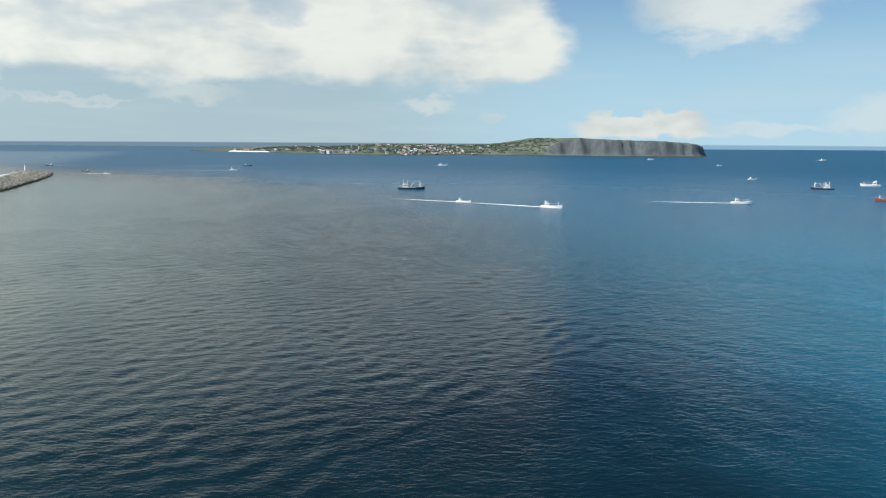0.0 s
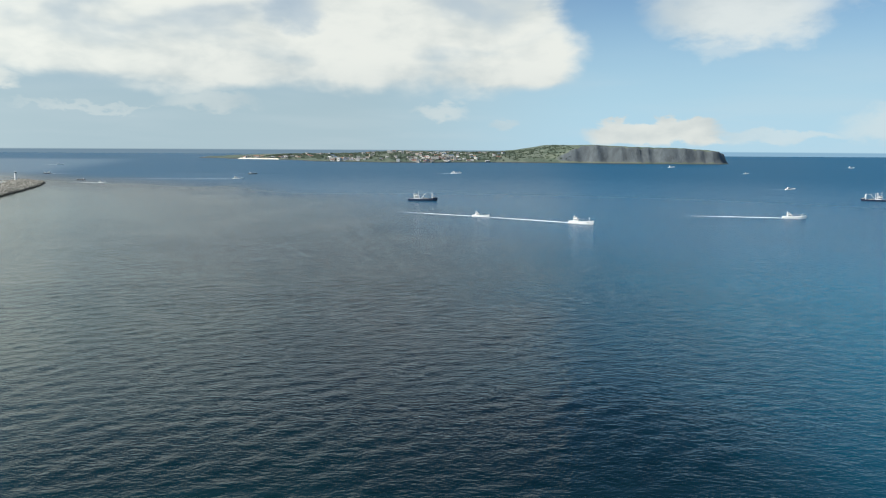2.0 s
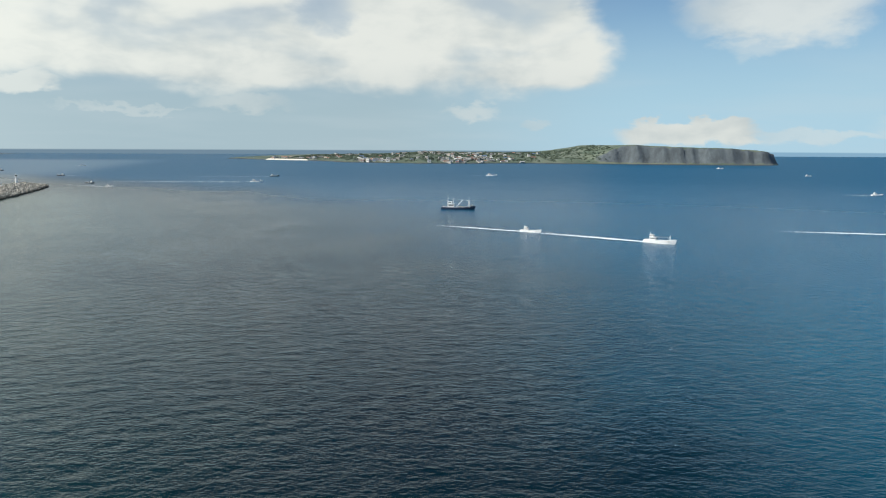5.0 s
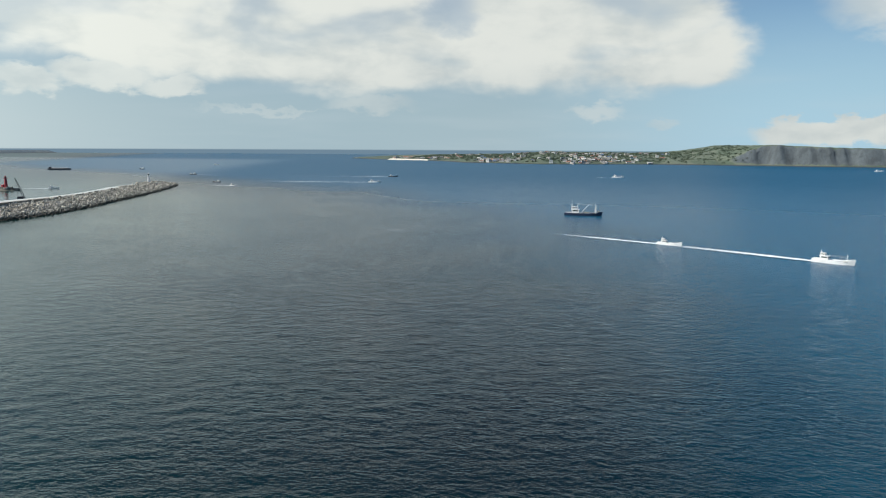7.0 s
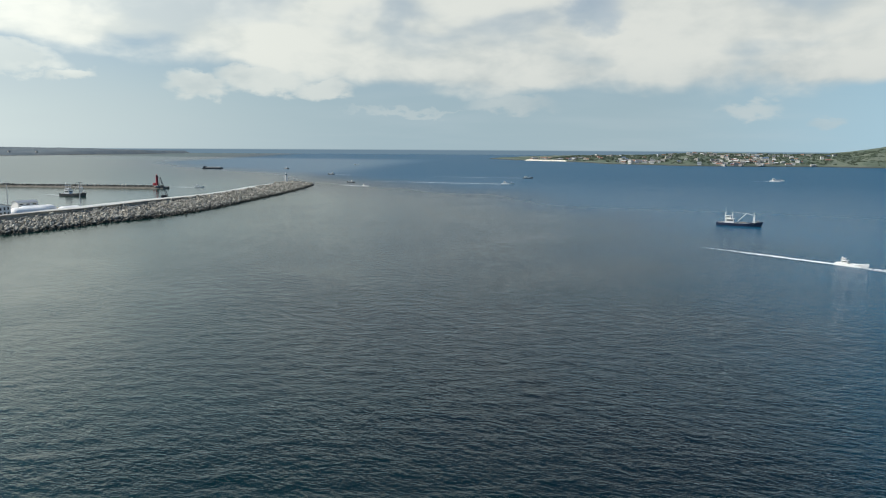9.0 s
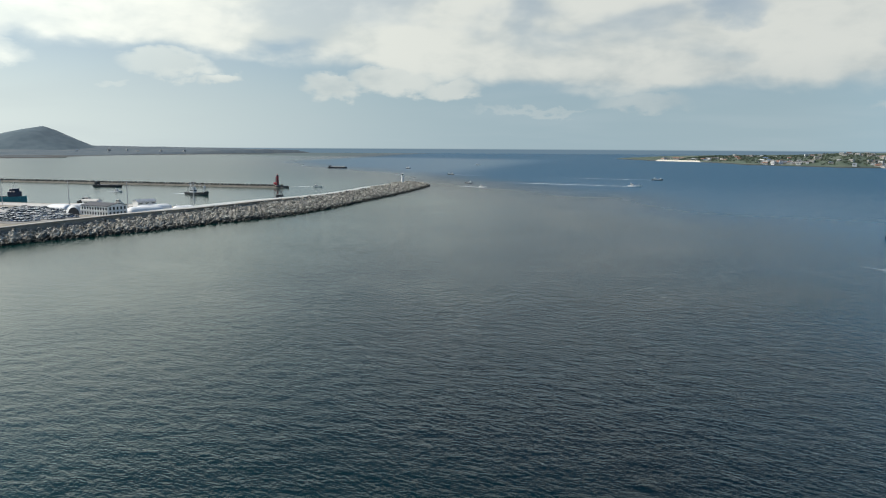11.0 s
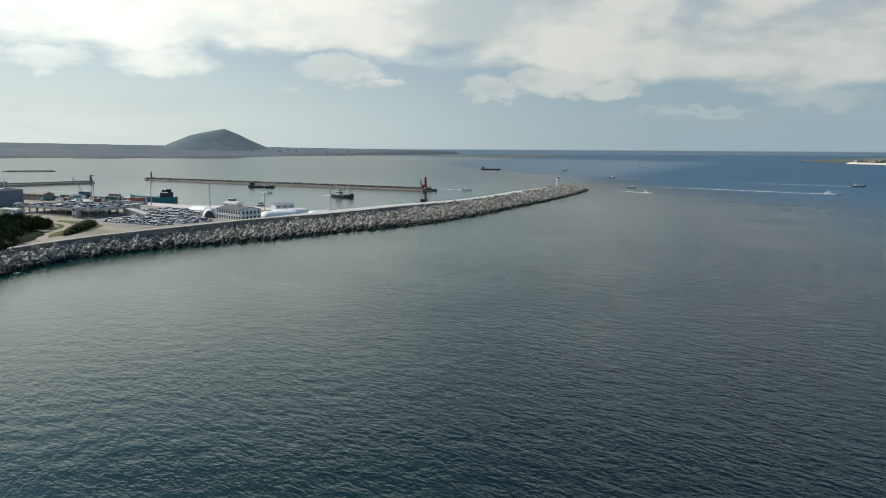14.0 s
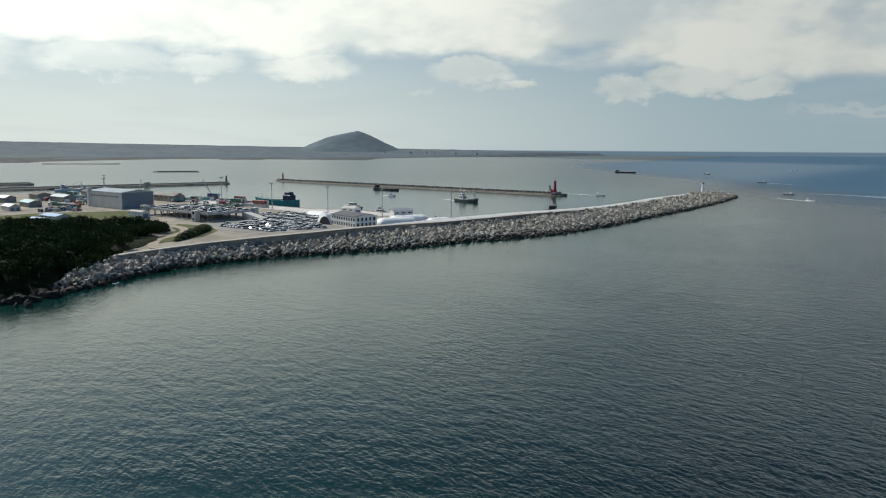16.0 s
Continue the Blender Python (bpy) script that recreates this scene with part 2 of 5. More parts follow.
def foam_material():
    m, n, b = material("foam", 0.9)
    b.inputs["Base Color"].default_value = (0.82, 0.86, 0.88, 1)
    at = n.add("ShaderNodeTexCoord")
    s = n.add("ShaderNodeSeparateXYZ")
    n.link(at.outputs["UV"], s.inputs[0])
    mp = n.add("ShaderNodeMapping")
    mp.inputs["Scale"].default_value = (0.45, 1.0, 1.0)
    n.link(at.outputs["Object"], mp.inputs["Vector"])
    churn = n.noise(mp.outputs[0], 1.1, 6.0, 0.7, 0.4)
    across = n.math("ABSOLUTE", n.math("SUBTRACT", n.math("MULTIPLY", s.outputs[1], 2.0), 1.0))
    f = n.math("SUBTRACT", n.math("ADD", churn, n.ramp(s.outputs[0], 0.0, 1.0, 0.36, -0.28, "LINEAR")), n.math("MULTIPLY", n.math("MULTIPLY", across, across), 0.42))
    n.link(n.ramp(f, 0.30, 0.70, 0.0, 0.97), b.inputs["Alpha"])
    return m


def armour_material():
    m, n, b = material("armour_concrete", 0.9)
    at = n.add("ShaderNodeTexCoord").outputs["Object"]
    geo = n.add("ShaderNodeNewGeometry")
    rnd = n.math("MAXIMUM", n.add("ShaderNodeObjectInfo").outputs["Random"], 0.0)
    isl = geo.outputs["Random Per Island"]
    f = n.math("ADD", n.math("MULTIPLY", n.math("FRACT", n.math("ADD", rnd, isl)), 0.55), n.math("MULTIPLY", n.noise(at, 1.1, 5.0, 0.65), 0.5))
    f = n.math("POWER", f, 1.15)
    col = n.mix(f, (0.06, 0.057, 0.043), (0.68, 0.635, 0.535))
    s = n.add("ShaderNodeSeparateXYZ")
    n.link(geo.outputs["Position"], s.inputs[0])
    # dark wet band, drawn higher to put the gaps' shade into the colour
    wet_shade = n.ramp(n.math("ADD", s.outputs[2], n.math("MULTIPLY", n.noise(at, 0.5), 2.4)), 4.0, 2.0)
    n.link(n.mix(wet_shade, col, (0.045, 0.042, 0.032)), b.inputs["Base Color"])
    bp = n.add("ShaderNodeBump", Strength=0.7, Distance=0.05)
    n.link(n.noise(at, 5.0, 4.0, 0.65), bp.inputs["Height"])
    n.link(bp.outputs[0], b.inputs["Normal"])
    return m


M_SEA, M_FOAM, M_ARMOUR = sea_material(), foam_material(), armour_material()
M_ROAD = mottled("lane_concrete", (0.30, 0.28, 0.245), (0.44, 0.42, 0.375), 4.0, 0.9)
M_MOLE = mottled("weedy_concrete", (0.075, 0.07, 0.055), (0.19, 0.175, 0.145), 5.0, 0.9)
M_SCRUB = mottled("island_scrub", (0.05, 0.075, 0.05), (0.085, 0.11, 0.07), 40.0, 0.9, 0, 0.0)
M_CONCRETE = mottled("weathered_concrete", (0.18, 0.165, 0.145), (0.34, 0.32, 0.285), 6.0, 0.9)
M_CORE = mottled("wet_rubble", (0.03, 0.03, 0.025), (0.12, 0.11, 0.09), 2.0, 0.8, 0, 0.2)
M_PALE = mottled("pale_concrete", (0.40, 0.385, 0.355), (0.58, 0.56, 0.52), 5.0, 0.85)
M_WALL = mottled("wave_wall_concrete", (0.24, 0.21, 0.165), (0.44, 0.40, 0.33), 7.0, 0.9)
M_CAUSEWAY = mottled("bleached_concrete", (0.36, 0.38, 0.365), (0.52, 0.54, 0.52), 9.0, 0.85)
M_LANE = mottled("sandy_lane", (0.25, 0.21, 0.155), (0.38, 0.33, 0.255), 4.0, 0.95)
M_ASPHALT = mottled("asphalt", (0.15, 0.148, 0.138), (0.28, 0.27, 0.25), 12.0, 0.9)
M_YARD = mottled("yard_ground", (0.18, 0.165, 0.135), (0.40, 0.365, 0.30), 14.0, 0.95)
M_GRASS = mottled("dry_grass", (0.05, 0.07, 0.025), (0.15, 0.155, 0.07), 8.0, 0.95, 0, 0.1)
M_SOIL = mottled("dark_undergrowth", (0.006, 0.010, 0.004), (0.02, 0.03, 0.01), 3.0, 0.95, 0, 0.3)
M_LAVA = mottled("lava_rock", (0.015, 0.014, 0.012), (0.07, 0.065, 0.055), 1.5, 0.75, 0, 0.15)
M_LEAF = mottled("leaf", (0.016, 0.032, 0.010), (0.05, 0.08, 0.022), 1.2, 0.8, 0, 0.0, 0.4)
M_BARK = mottled("bark", (0.06, 0.045, 0.03), (0.14, 0.11, 0.08), 0.4, 0.95)
M_WHITE = mottled("white_paint", (0.68, 0.68, 0.66), (0.84, 0.84, 0.82), 3.0, 0.55, 0, 0.0)
M_FABRIC = mottled("white_membrane", (0.66, 0.68, 0.67), (0.82, 0.83, 0.82), 4.0, 0.6, 0, 0.01)
M_RED = mottled("red_paint", (0.26, 0.015, 0.03), (0.42, 0.03, 0.045), 2.0, 0.5, 0, 0.0)
M_NAVY = mottled("navy_hull_paint", (0.012, 0.02, 0.05), (0.03, 0.045, 0.09), 2.0, 0.45, 0, 0.0)
M_TEAL = mottled("teal_hull_paint", (0.03, 0.22, 0.24), (0.06, 0.32, 0.33), 4.0, 0.5, 0, 0.0)
M_RUST = mottled("antifouling_red", (0.16, 0.035, 0.025), (0.28, 0.06, 0.04), 1.5, 0.7, 0, 0.0)
M_DARK = mottled("dark_steel", (0.035, 0.037, 0.04), (0.09, 0.09, 0.095), 1.5, 0.6, 0.2, 0.0)
M_STEEL = mottled("galvanised_steel", (0.35, 0.36, 0.37), (0.52, 0.53, 0.54), 1.5, 0.45, 0.6, 0.0)
M_DECK = mottled("boat_deck", (0.16, 0.17, 0.15), (0.32, 0.31, 0.27), 1.0, 0.8, 0, 0.0)
M_GLASS, _n, _b = material("window_glass", 0.04)
_b.inputs["Base Color"].default_value, _b.inputs["IOR"].default_value = (0.02, 0.03, 0.035, 1), 1.5
M_RUBBER = mottled("tyre_rubber", (0.015, 0.015, 0.015), (0.035, 0.035, 0.035), 0.2, 0.85, 0, 0.0)
M_CAR = shades("car_paint", ((0.78, 0.78, 0.77), (0.04, 0.04, 0.045), (0.74, 0.74, 0.72), (0.32, 0.33, 0.35), (0.80, 0.80, 0.79), (0.76, 0.76, 0.75),
                             (0.10, 0.11, 0.13), (0.50, 0.51, 0.52), (0.77, 0.77, 0.75), (0.72, 0.71, 0.68), (0.07, 0.11, 0.22), (0.70, 0.70, 0.69), (0.60, 0.61, 0.61)), 0.28)
M_BOX = shades("container_paint", ((0.30, 0.10, 0.09), (0.06, 0.13, 0.24), (0.08, 0.25, 0.24), (0.46, 0.46, 0.44), (0.38, 0.37, 0.34),
                                   (0.035, 0.05, 0.07), (0.06, 0.16, 0.12), (0.26, 0.05, 0.06)), 0.6)
M_HOUSE = shades("house_render", ((0.55, 0.55, 0.53), (0.42, 0.40, 0.37), (0.66, 0.66, 0.65), (0.36, 0.34, 0.31), (0.50, 0.47, 0.42)), 0.8)
M_ROOF = shades("house_roof", ((0.24, 0.11, 0.08), (0.38, 0.38, 0.37), (0.10, 0.16, 0.26), (0.52, 0.52, 0.50), (0.28, 0.15, 0.10), (0.18, 0.18, 0.18)), 0.75)
M_GREYWALL = mottled("pale_cladding", (0.44, 0.43, 0.40), (0.58, 0.57, 0.54), 8.0, 0.6, 0, 0.0)
M_BLUEGREY = mottled("blue_grey_cladding", (0.15, 0.19, 0.23), (0.22, 0.27, 0.31), 8.0, 0.5, 0.1, 0.0)
M_BLUEROOF = mottled("blue_roofing", (0.08, 0.22, 0.42), (0.14, 0.32, 0.52), 4.0, 0.5, 0, 0.0)
M_SAND = mottled("pale_sand", (0.60, 0.54, 0.42), (0.76, 0.71, 0.60), 20.0, 0.95, 0, 0.0)
M_CLAY = mottled("orange_machine_paint", (0.45, 0.14, 0.03), (0.60, 0.22, 0.05), 1.0, 0.5, 0, 0.0)

for _m in (M_LEAF, M_SOIL, M_LAVA, M_GRASS, M_YARD):
    _m.node_tree.nodes["Principled BSDF"].inputs["Specular IOR Level"].default_value = 0.1


def land_material(name, low, high, rock, field):
    """Hill land: rock on steep faces, scrub and fields elsewhere."""
    m, n, b = material(name, 0.95)
    at = n.add("ShaderNodeTexCoord").outputs["Object"]
    geo = n.add("ShaderNodeNewGeometry")
    s = n.add("ShaderNodeSeparateXYZ")
    n.link(geo.outputs["Normal"], s.inputs[0])
    patch = n.add("ShaderNodeTexVoronoi", Scale=0.011)
    n.link(at, patch.inputs["Vector"])
    green = n.mix(n.ramp(n.noise(at, 0.02, 6.0, 0.65), 0.35, 0.65), low, high)
    ps = n.add("ShaderNodeSeparateXYZ")
    n.link(patch.outputs["Color"], ps.inputs[0])
    green = n.mix(n.ramp(ps.outputs[0], 0.55, 0.75, 0.0, 0.4), green, field)
    mp = n.add("ShaderNodeMapping")
    mp.inputs["Scale"].default_value = (1.0, 1.0, 0.25)
    n.link(at, mp.inputs["Vector"])
    stone = n.mix(n.ramp(n.noise(mp.outputs[0], 0.05, 7.0, 0.7), 0.3, 0.72), rock, tuple(c * 1.8 for c in rock))
    pz = n.add("ShaderNodeSeparateXYZ")
    n.link(geo.outputs["Position"], pz.inputs[0])
    land = n.mix(n.ramp(s.outputs[2], 0.74, 0.9), stone, green)
    # dark lava foreshore
    n.link(n.mix(n.ramp(n.math("ADD", pz.outputs[2], n.math("MULTIPLY", n.noise(at, 0.03), 2.0)), 3.6, 2.4), land, (0.05, 0.05, 0.048)), b.inputs["Base Color"])
    bp = n.add("ShaderNodeBump", Strength=1.0, Distance=4.0)
    n.link(n.noise(at, 0.09, 5.0, 0.7), bp.inputs["Height"])
    n.link(bp.outputs[0], b.inputs["Normal"])
    return m


M_ISLAND = land_material("island_land", (0.06, 0.09, 0.062), (0.10, 0.125, 0.085), (0.060, 0.072, 0.078), (0.17, 0.19, 0.14))
# blue distance haze is mixed into the coast and hill base colours
M_COAST = land_material("hazed_coast_land", (0.055, 0.085, 0.105), (0.085, 0.115, 0.135), (0.08, 0.105, 0.12), (0.12, 0.14, 0.14))
M_HILL = mottled("hazed_wooded_hillside", (0.06, 0.10, 0.12), (0.10, 0.142, 0.16), 60.0, 0.95, 0, 2.0, 0.0, 6.0)


# ---- mesh helpers ----
def part(name, bm, mat, parent=None, label="", at=None, smooth=False):
    me = bpy.data.meshes.new(name)
    bm.to_mesh(me)
    bm.free()
    me.materials.append(mat)
    if smooth:
        me.polygons.foreach_set("use_smooth", [True] * len(me.polygons))
    ob = new(name, me)
    ob.parent = parent
    if at is not None:
        ob.matrix_basis = at
    if label:
        tagged(ob, label)
    return ob


def thing(name, m, label, category, group="", kind=""):
    ob = new(name)
    ob.matrix_basis = m
    ob.empty_display_size = 0.5
    return tagged(ob, label, category, group, kind)


def box(bm, x, y, z, sx, sy, sz, rz=0.0, bevel=0.0):
    """A box with its base centre at x, y, z."""
    m = pose(x, y, z + sz / 2, 0, 0, rz) @ Matrix.Diagonal((sx, sy, sz, 1))
    r = bmesh.ops.create_cube(bm, size=1.0, matrix=m)
    if bevel:
        bmesh.ops.bevel(bm, geom=list({e for v in r["verts"] for e in v.link_edges}), offset=bevel, segments=1, affect="EDGES")
    return bm


def rod(bm, a, b, r1, r2=None, n=8):
    a, b = Vector(a), Vector(b)
    d = b - a
    m = Matrix.Translation((a + b) / 2) @ d.to_track_quat("Z", "Y").to_matrix().to_4x4()
    bmesh.ops.create_cone(bm, cap_ends=True, segments=n, radius1=r1, radius2=r1 if r2 is None else r2, depth=d.length, matrix=m)
    return bm


def B():
    return bmesh.new()


def loft(bm, rings, cap=True):
    """Skins rings of points (all of one length) into a closed tube."""
    rows = [[bm.verts.new(p) for p in ring] for ring in rings]
    k = len(rows[0])
    for a, b in zip(rows, rows[1:]):
        for i in range(k):
            bm.faces.new((a[i], a[(i + 1) % k], b[(i + 1) % k], b[i]))
    if cap:
        bm.faces.new(rows[0][::-1])
        bm.faces.new(rows[-1])
    bmesh.ops.recalc_face_normals(bm, faces=bm.faces)
    return bm


def along(table, v):
    """Straight lines between the (key, value) rows of a short table."""
    return float(np.interp(v, [r[0] for r in table], [r[1] for r in table]))


def height_sheet(name, xs, ys, f, mat, label, category, place=None):
    """A sheet of land: z = f(x, y) over a grid; `place` turns grid keys into x, y."""
    pts = [(place(a, b) if place else (a, b)) for b in ys for a in xs]
    verts = [(x, y, f(x, y)) for x, y in pts]
    k = len(xs)
    faces = [(j * k + i, j * k + i + 1, (j + 1) * k + i + 1, (j + 1) * k + i) for j in range(len(ys) - 1) for i in range(k - 1)]
    faces = [q for q in faces if max(verts[i][2] for i in q) > -2.5]
    me = bpy.data.meshes.new(name)
    me.from_pydata(verts, [], faces)
    me.materials.append(mat)
    me.polygons.foreach_set("use_smooth", [True] * len(me.polygons))
    bm = bmesh.new()
    bm.from_mesh(me)
    bmesh.ops.delete(bm, geom=[v for v in bm.verts if not v.link_faces], context="VERTS")
    bmesh.ops.recalc_face_normals(bm, faces=bm.faces)
    if sum(q.normal.z for q in bm.faces) < 0:
        bmesh.ops.reverse_faces(bm, faces=bm.faces)
    bm.to_mesh(me)
    bm.free()
    return tagged(new(name, me), label, category, "", "structure")


def fbm(x, y, s, k=4):
    return noise.fractal(Vector((x * s, y * s, 0.3)), 0.9, 2.0, k)


# ---- sea ----
SEA_X, SEA_Y = 190.0, 300.0
wr = np.random.RandomState(6)
WAVES = []
for k in range(46):
    length = 2.6 * (8.5 / 2.6) ** (k / 45.0)
    turn = radians(137) + wr.normal(0, 0.5)
    WAVES.append((length, 0.0042 * length ** 0.72, math.cos(turn), math.sin(turn), wr.uniform(0, 6.28)))


def calm(x, y):
    """How much of the sea's waves reaches a place: little behind the breakwater."""
    v = x + 0.27 * (y - 700)
    u = 0.3 * np.clip((v + 330) / 115.0, 0, 1) + 0.7 * np.clip((v + 215) / 330.0, 0, 1)
    inner = np.clip((1550 + 900 * np.clip((-650 - x) / 350, 0, 1) - y) / 600, 0, 1)
    west = np.maximum(np.clip((x + 420) / 650, 0, 1) * 0.3 + 0.7, np.clip((y - 900) / 600, 0, 1))
    return (1 - (1 - u) * inner * 0.85) * west


def wave_z(x, y, gap):
    x, y, gap = np.asarray(x, float), np.asarray(y, float), np.asarray(gap, float)
    z = np.zeros_like(x)
    bend = 6 * np.sin(x * 0.013 + y * 0.007) + 5 * np.sin(y * 0.017 - x * 0.005)
    for length, high, c, q, ph in WAVES:
        keep = np.clip((length / gap - 2.4) / 2.0, 0, 1)
        set_ = 0.7 + 0.3 * np.sin(x * 0.021 * q + y * 0.019 * c + ph * 3)
        z += high * keep * set_ * np.sin((x * c + y * q + bend) * 2 * math.pi / length + ph)
    z = z + 0.22 * z * np.abs(z)
    return z * calm(x, y)


def sea_gap(x, y):
    return np.maximum(1.15, np.hypot(np.asarray(x) - SEA_X, np.asarray(y) - SEA_Y) * 0.0052)


radii = [0.01, 0.6]
while radii[-1] < 1900:
    radii.append(radii[-1] + max(1.2, radii[-1] * 0.0052))
radii += list(np.geomspace(2000, 13000, 18))
turns = np.radians(np.concatenate((np.linspace(48, 200, 520), np.linspace(206, 402, 34))))
rr, tt = np.meshgrid(np.array(radii), turns, indexing="ij")
gx, gy = SEA_X + rr * np.cos(tt), SEA_Y + rr * np.sin(tt)
gz = wave_z(gx, gy, sea_gap(gx, gy)) * np.clip((1900 - rr) / 500, 0, 1)
nr, nt = rr.shape
idx = np.arange(nr * nt).reshape(nr, nt)
nxt = np.roll(idx, -1, axis=1)
quads = np.stack((idx[:-1], idx[1:], nxt[1:], nxt[:-1]), -1).reshape(-1, 4)
me = bpy.data.meshes.new("water")
me.vertices.add(nr * nt)
me.vertices.foreach_set("co", np.stack((gx, gy, gz), -1).ravel())
me.loops.add(quads.size)
me.loops.foreach_set("vertex_index", quads.ravel().astype(np.int32))
me.polygons.add(len(quads))
me.polygons.foreach_set("loop_start", np.arange(0, quads.size, 4, dtype=np.int32))
me.polygons.foreach_set("use_smooth", np.ones(len(quads), dtype=bool))
me.update(calc_edges=True)
me.validate()
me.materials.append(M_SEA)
tagged(new("water", me), "deep blue-green open sea with small wind waves", "sea", "", "structure")


# ---- island across the strait ----
SHORE = ((-900, 3420), (-790, 3330), (-640, 3150), (-484, 3090), (-330, 2900), (-255, 2755), (-113, 2705), (11, 2620), (129, 2650), (258, 2715),
         (408, 2750), (600, 2700), (660, 2690), (854, 2650), (1018, 2640), (1120, 2650), (1165, 2700), (1190, 2800))
RIDGE = ((-900, 3), (-790, 8), (-490, 15), (-200, 22), (-5, 34), (90, 31), (344, 30), (450, 33), (540, 44), (640, 62), (740, 60), (860, 54), (1000, 51), (1110, 44), (1160, 34), (1180, 10), (1195, -3))


def island_z(x, y):
    d = y - along(SHORE, x) + 14 * fbm(x, 7, 0.012) - 6
    if d < 0:
        return max(-4.0, d * 0.15)
    top = along(RIDGE, x)
    cliff = along(((560, 0.0), (680, 1.0)), x)
    d -= cliff * 26 * abs(fbm(x, 11, 0.017, 3))
    if d < 0:
        return 1.2
    gully = 0.75 + 0.5 * abs(fbm(x, 40, 0.03))
    soft = top * (1 - math.exp(-d / 170.0)) + 1.2 * min(1, d / 8)
    steep = top * min(1.0, max(0.06, (d - 14) / (34 * gully)) if d > 8 else 0.04)
    z = soft * (1 - cliff) + steep * cliff + (2.4 * fbm(x, y, 0.02) + 1.0) * min(1, d / 40)
    return z * (1 if d < 900 else max(0, 1 - (d - 900) / 300)) - (0 if d < 1150 else 4)


height_sheet("island", list(np.linspace(-900, 1200, 211)), list(np.concatenate((np.linspace(2590, 2860, 55), np.linspace(2875, 3500, 36), np.linspace(3530, 4300, 14)))),
             island_z, M_ISLAND, "low green island with dark cliffs at its high end", "island")

bm = B()
strip = [(x, along(SHORE, x)) for x in np.linspace(-650, -455, 24)]
top_ = [bm.verts.new((x, y + 34, 4.6)) for x, y in strip]
bot_ = [bm.verts.new((x, y - 7, -0.3)) for x, y in strip]
for i in range(len(strip) - 1):
    bm.faces.new((bot_[i], bot_[i + 1], top_[i + 1], top_[i]))
tagged(part("beach", bm, M_SAND), "pale sand beach along the island shore", "beach", "", "structure")


# ---- far coast with a wooded cone hill ----
COAST = ((36, 6500), (44, 5200), (48, 4500), (54, 3900), (60, 3450), (64, 2950), (68, 2900), (74, 3150), (80, 2900), (86, 2550), (92, 2400), (110, 2300))
BACK = ((36, 10), (46, 16), (50, 26), (56, 34), (62, 40), (70, 48), (80, 60), (90, 74), (110, 80))


def coast_z(x, y):
    yaw, r = math.degrees(math.atan2(-(x - 140), y - 530)), math.hypot(x - 140, y - 530)
    d = r - along(COAST, yaw) - 90 * fbm(x, y, 0.0016)
    if d < 0:
        return max(-4.0, d * 0.05)
    z = 1.5 + along(BACK, yaw) * max(0, min(1, (r - 3300) / 1300)) ** 1.5 + 3.0 * fbm(x, y, 0.006) * min(1, d / 200)
    return max(z, 0.6)


def polar(a, r):
    return 140 - r * math.sin(radians(a)), 530 + r * math.cos(radians(a))


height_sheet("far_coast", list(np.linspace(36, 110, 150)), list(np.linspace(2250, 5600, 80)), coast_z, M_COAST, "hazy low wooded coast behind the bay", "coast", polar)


def hill_z(x, y):
    u, v = x + 3856, y - 2530
    p, q = (-u * 0.84 + v * 0.545), (u * 0.545 + v * 0.84)      # away from and across the line of sight
    r = math.hypot(p * 0.9, q) * (1 + 0.05 * fbm(x, y, 0.005))
    lefts = along(((0, 150), (22, 144), (60, 137), (120, 125), (200, 104), (343, 43), (440, 10), (500, -8)), r)
    rights = along(((0, 150), (22, 143), (70, 122), (136, 91), (239, 44), (330, 10), (390, -8)), r)
    k = 0.5 + 0.5 * q / max(r, 1)
    k = k * k * (3 - 2 * k)
    return lefts * (1 - k) + rights * k + 3.0 * fbm(x, y, 0.012)


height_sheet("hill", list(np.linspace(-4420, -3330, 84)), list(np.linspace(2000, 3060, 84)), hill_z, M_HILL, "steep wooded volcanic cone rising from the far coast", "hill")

for a, b, wide, high in (((-2087, 702), (-2017, 885), 30, 2.0), ((-2350, 560), (-2330, 690), 60, 2.5), ((-2500, 1700), (-2440, 1890), 40, 2.0), ((-2620, 1330), (-2560, 1480), 30, 1.6)):
    a, b = Vector((*a, 0)), Vector((*b, 0))
    bm = B()
    side_ = (b - a).normalized().cross(Vector((0, 0, 1)))
    rows2 = []
    for i in range(25):
        t = i / 24
        wd = wide * (0.25 + math.sin(math.pi * t)) * (0.8 + 0.3 * fbm(i, 3, 0.4)) / 2
        c = a.lerp(b, t) + side_ * 6 * fbm(i, 9, 0.2)
        rows2.append([c - side_ * wd + Vector((0, 0, -0.4)), c - side_ * wd * 0.5 + Vector((0, 0, high * 0.8)), c + side_ * wd * 0.4 + Vector((0, 0, high)), c + side_ * wd + Vector((0, 0, -0.4))])
    loft(bm, rows2)
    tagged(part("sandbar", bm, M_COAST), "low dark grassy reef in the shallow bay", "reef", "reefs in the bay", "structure")


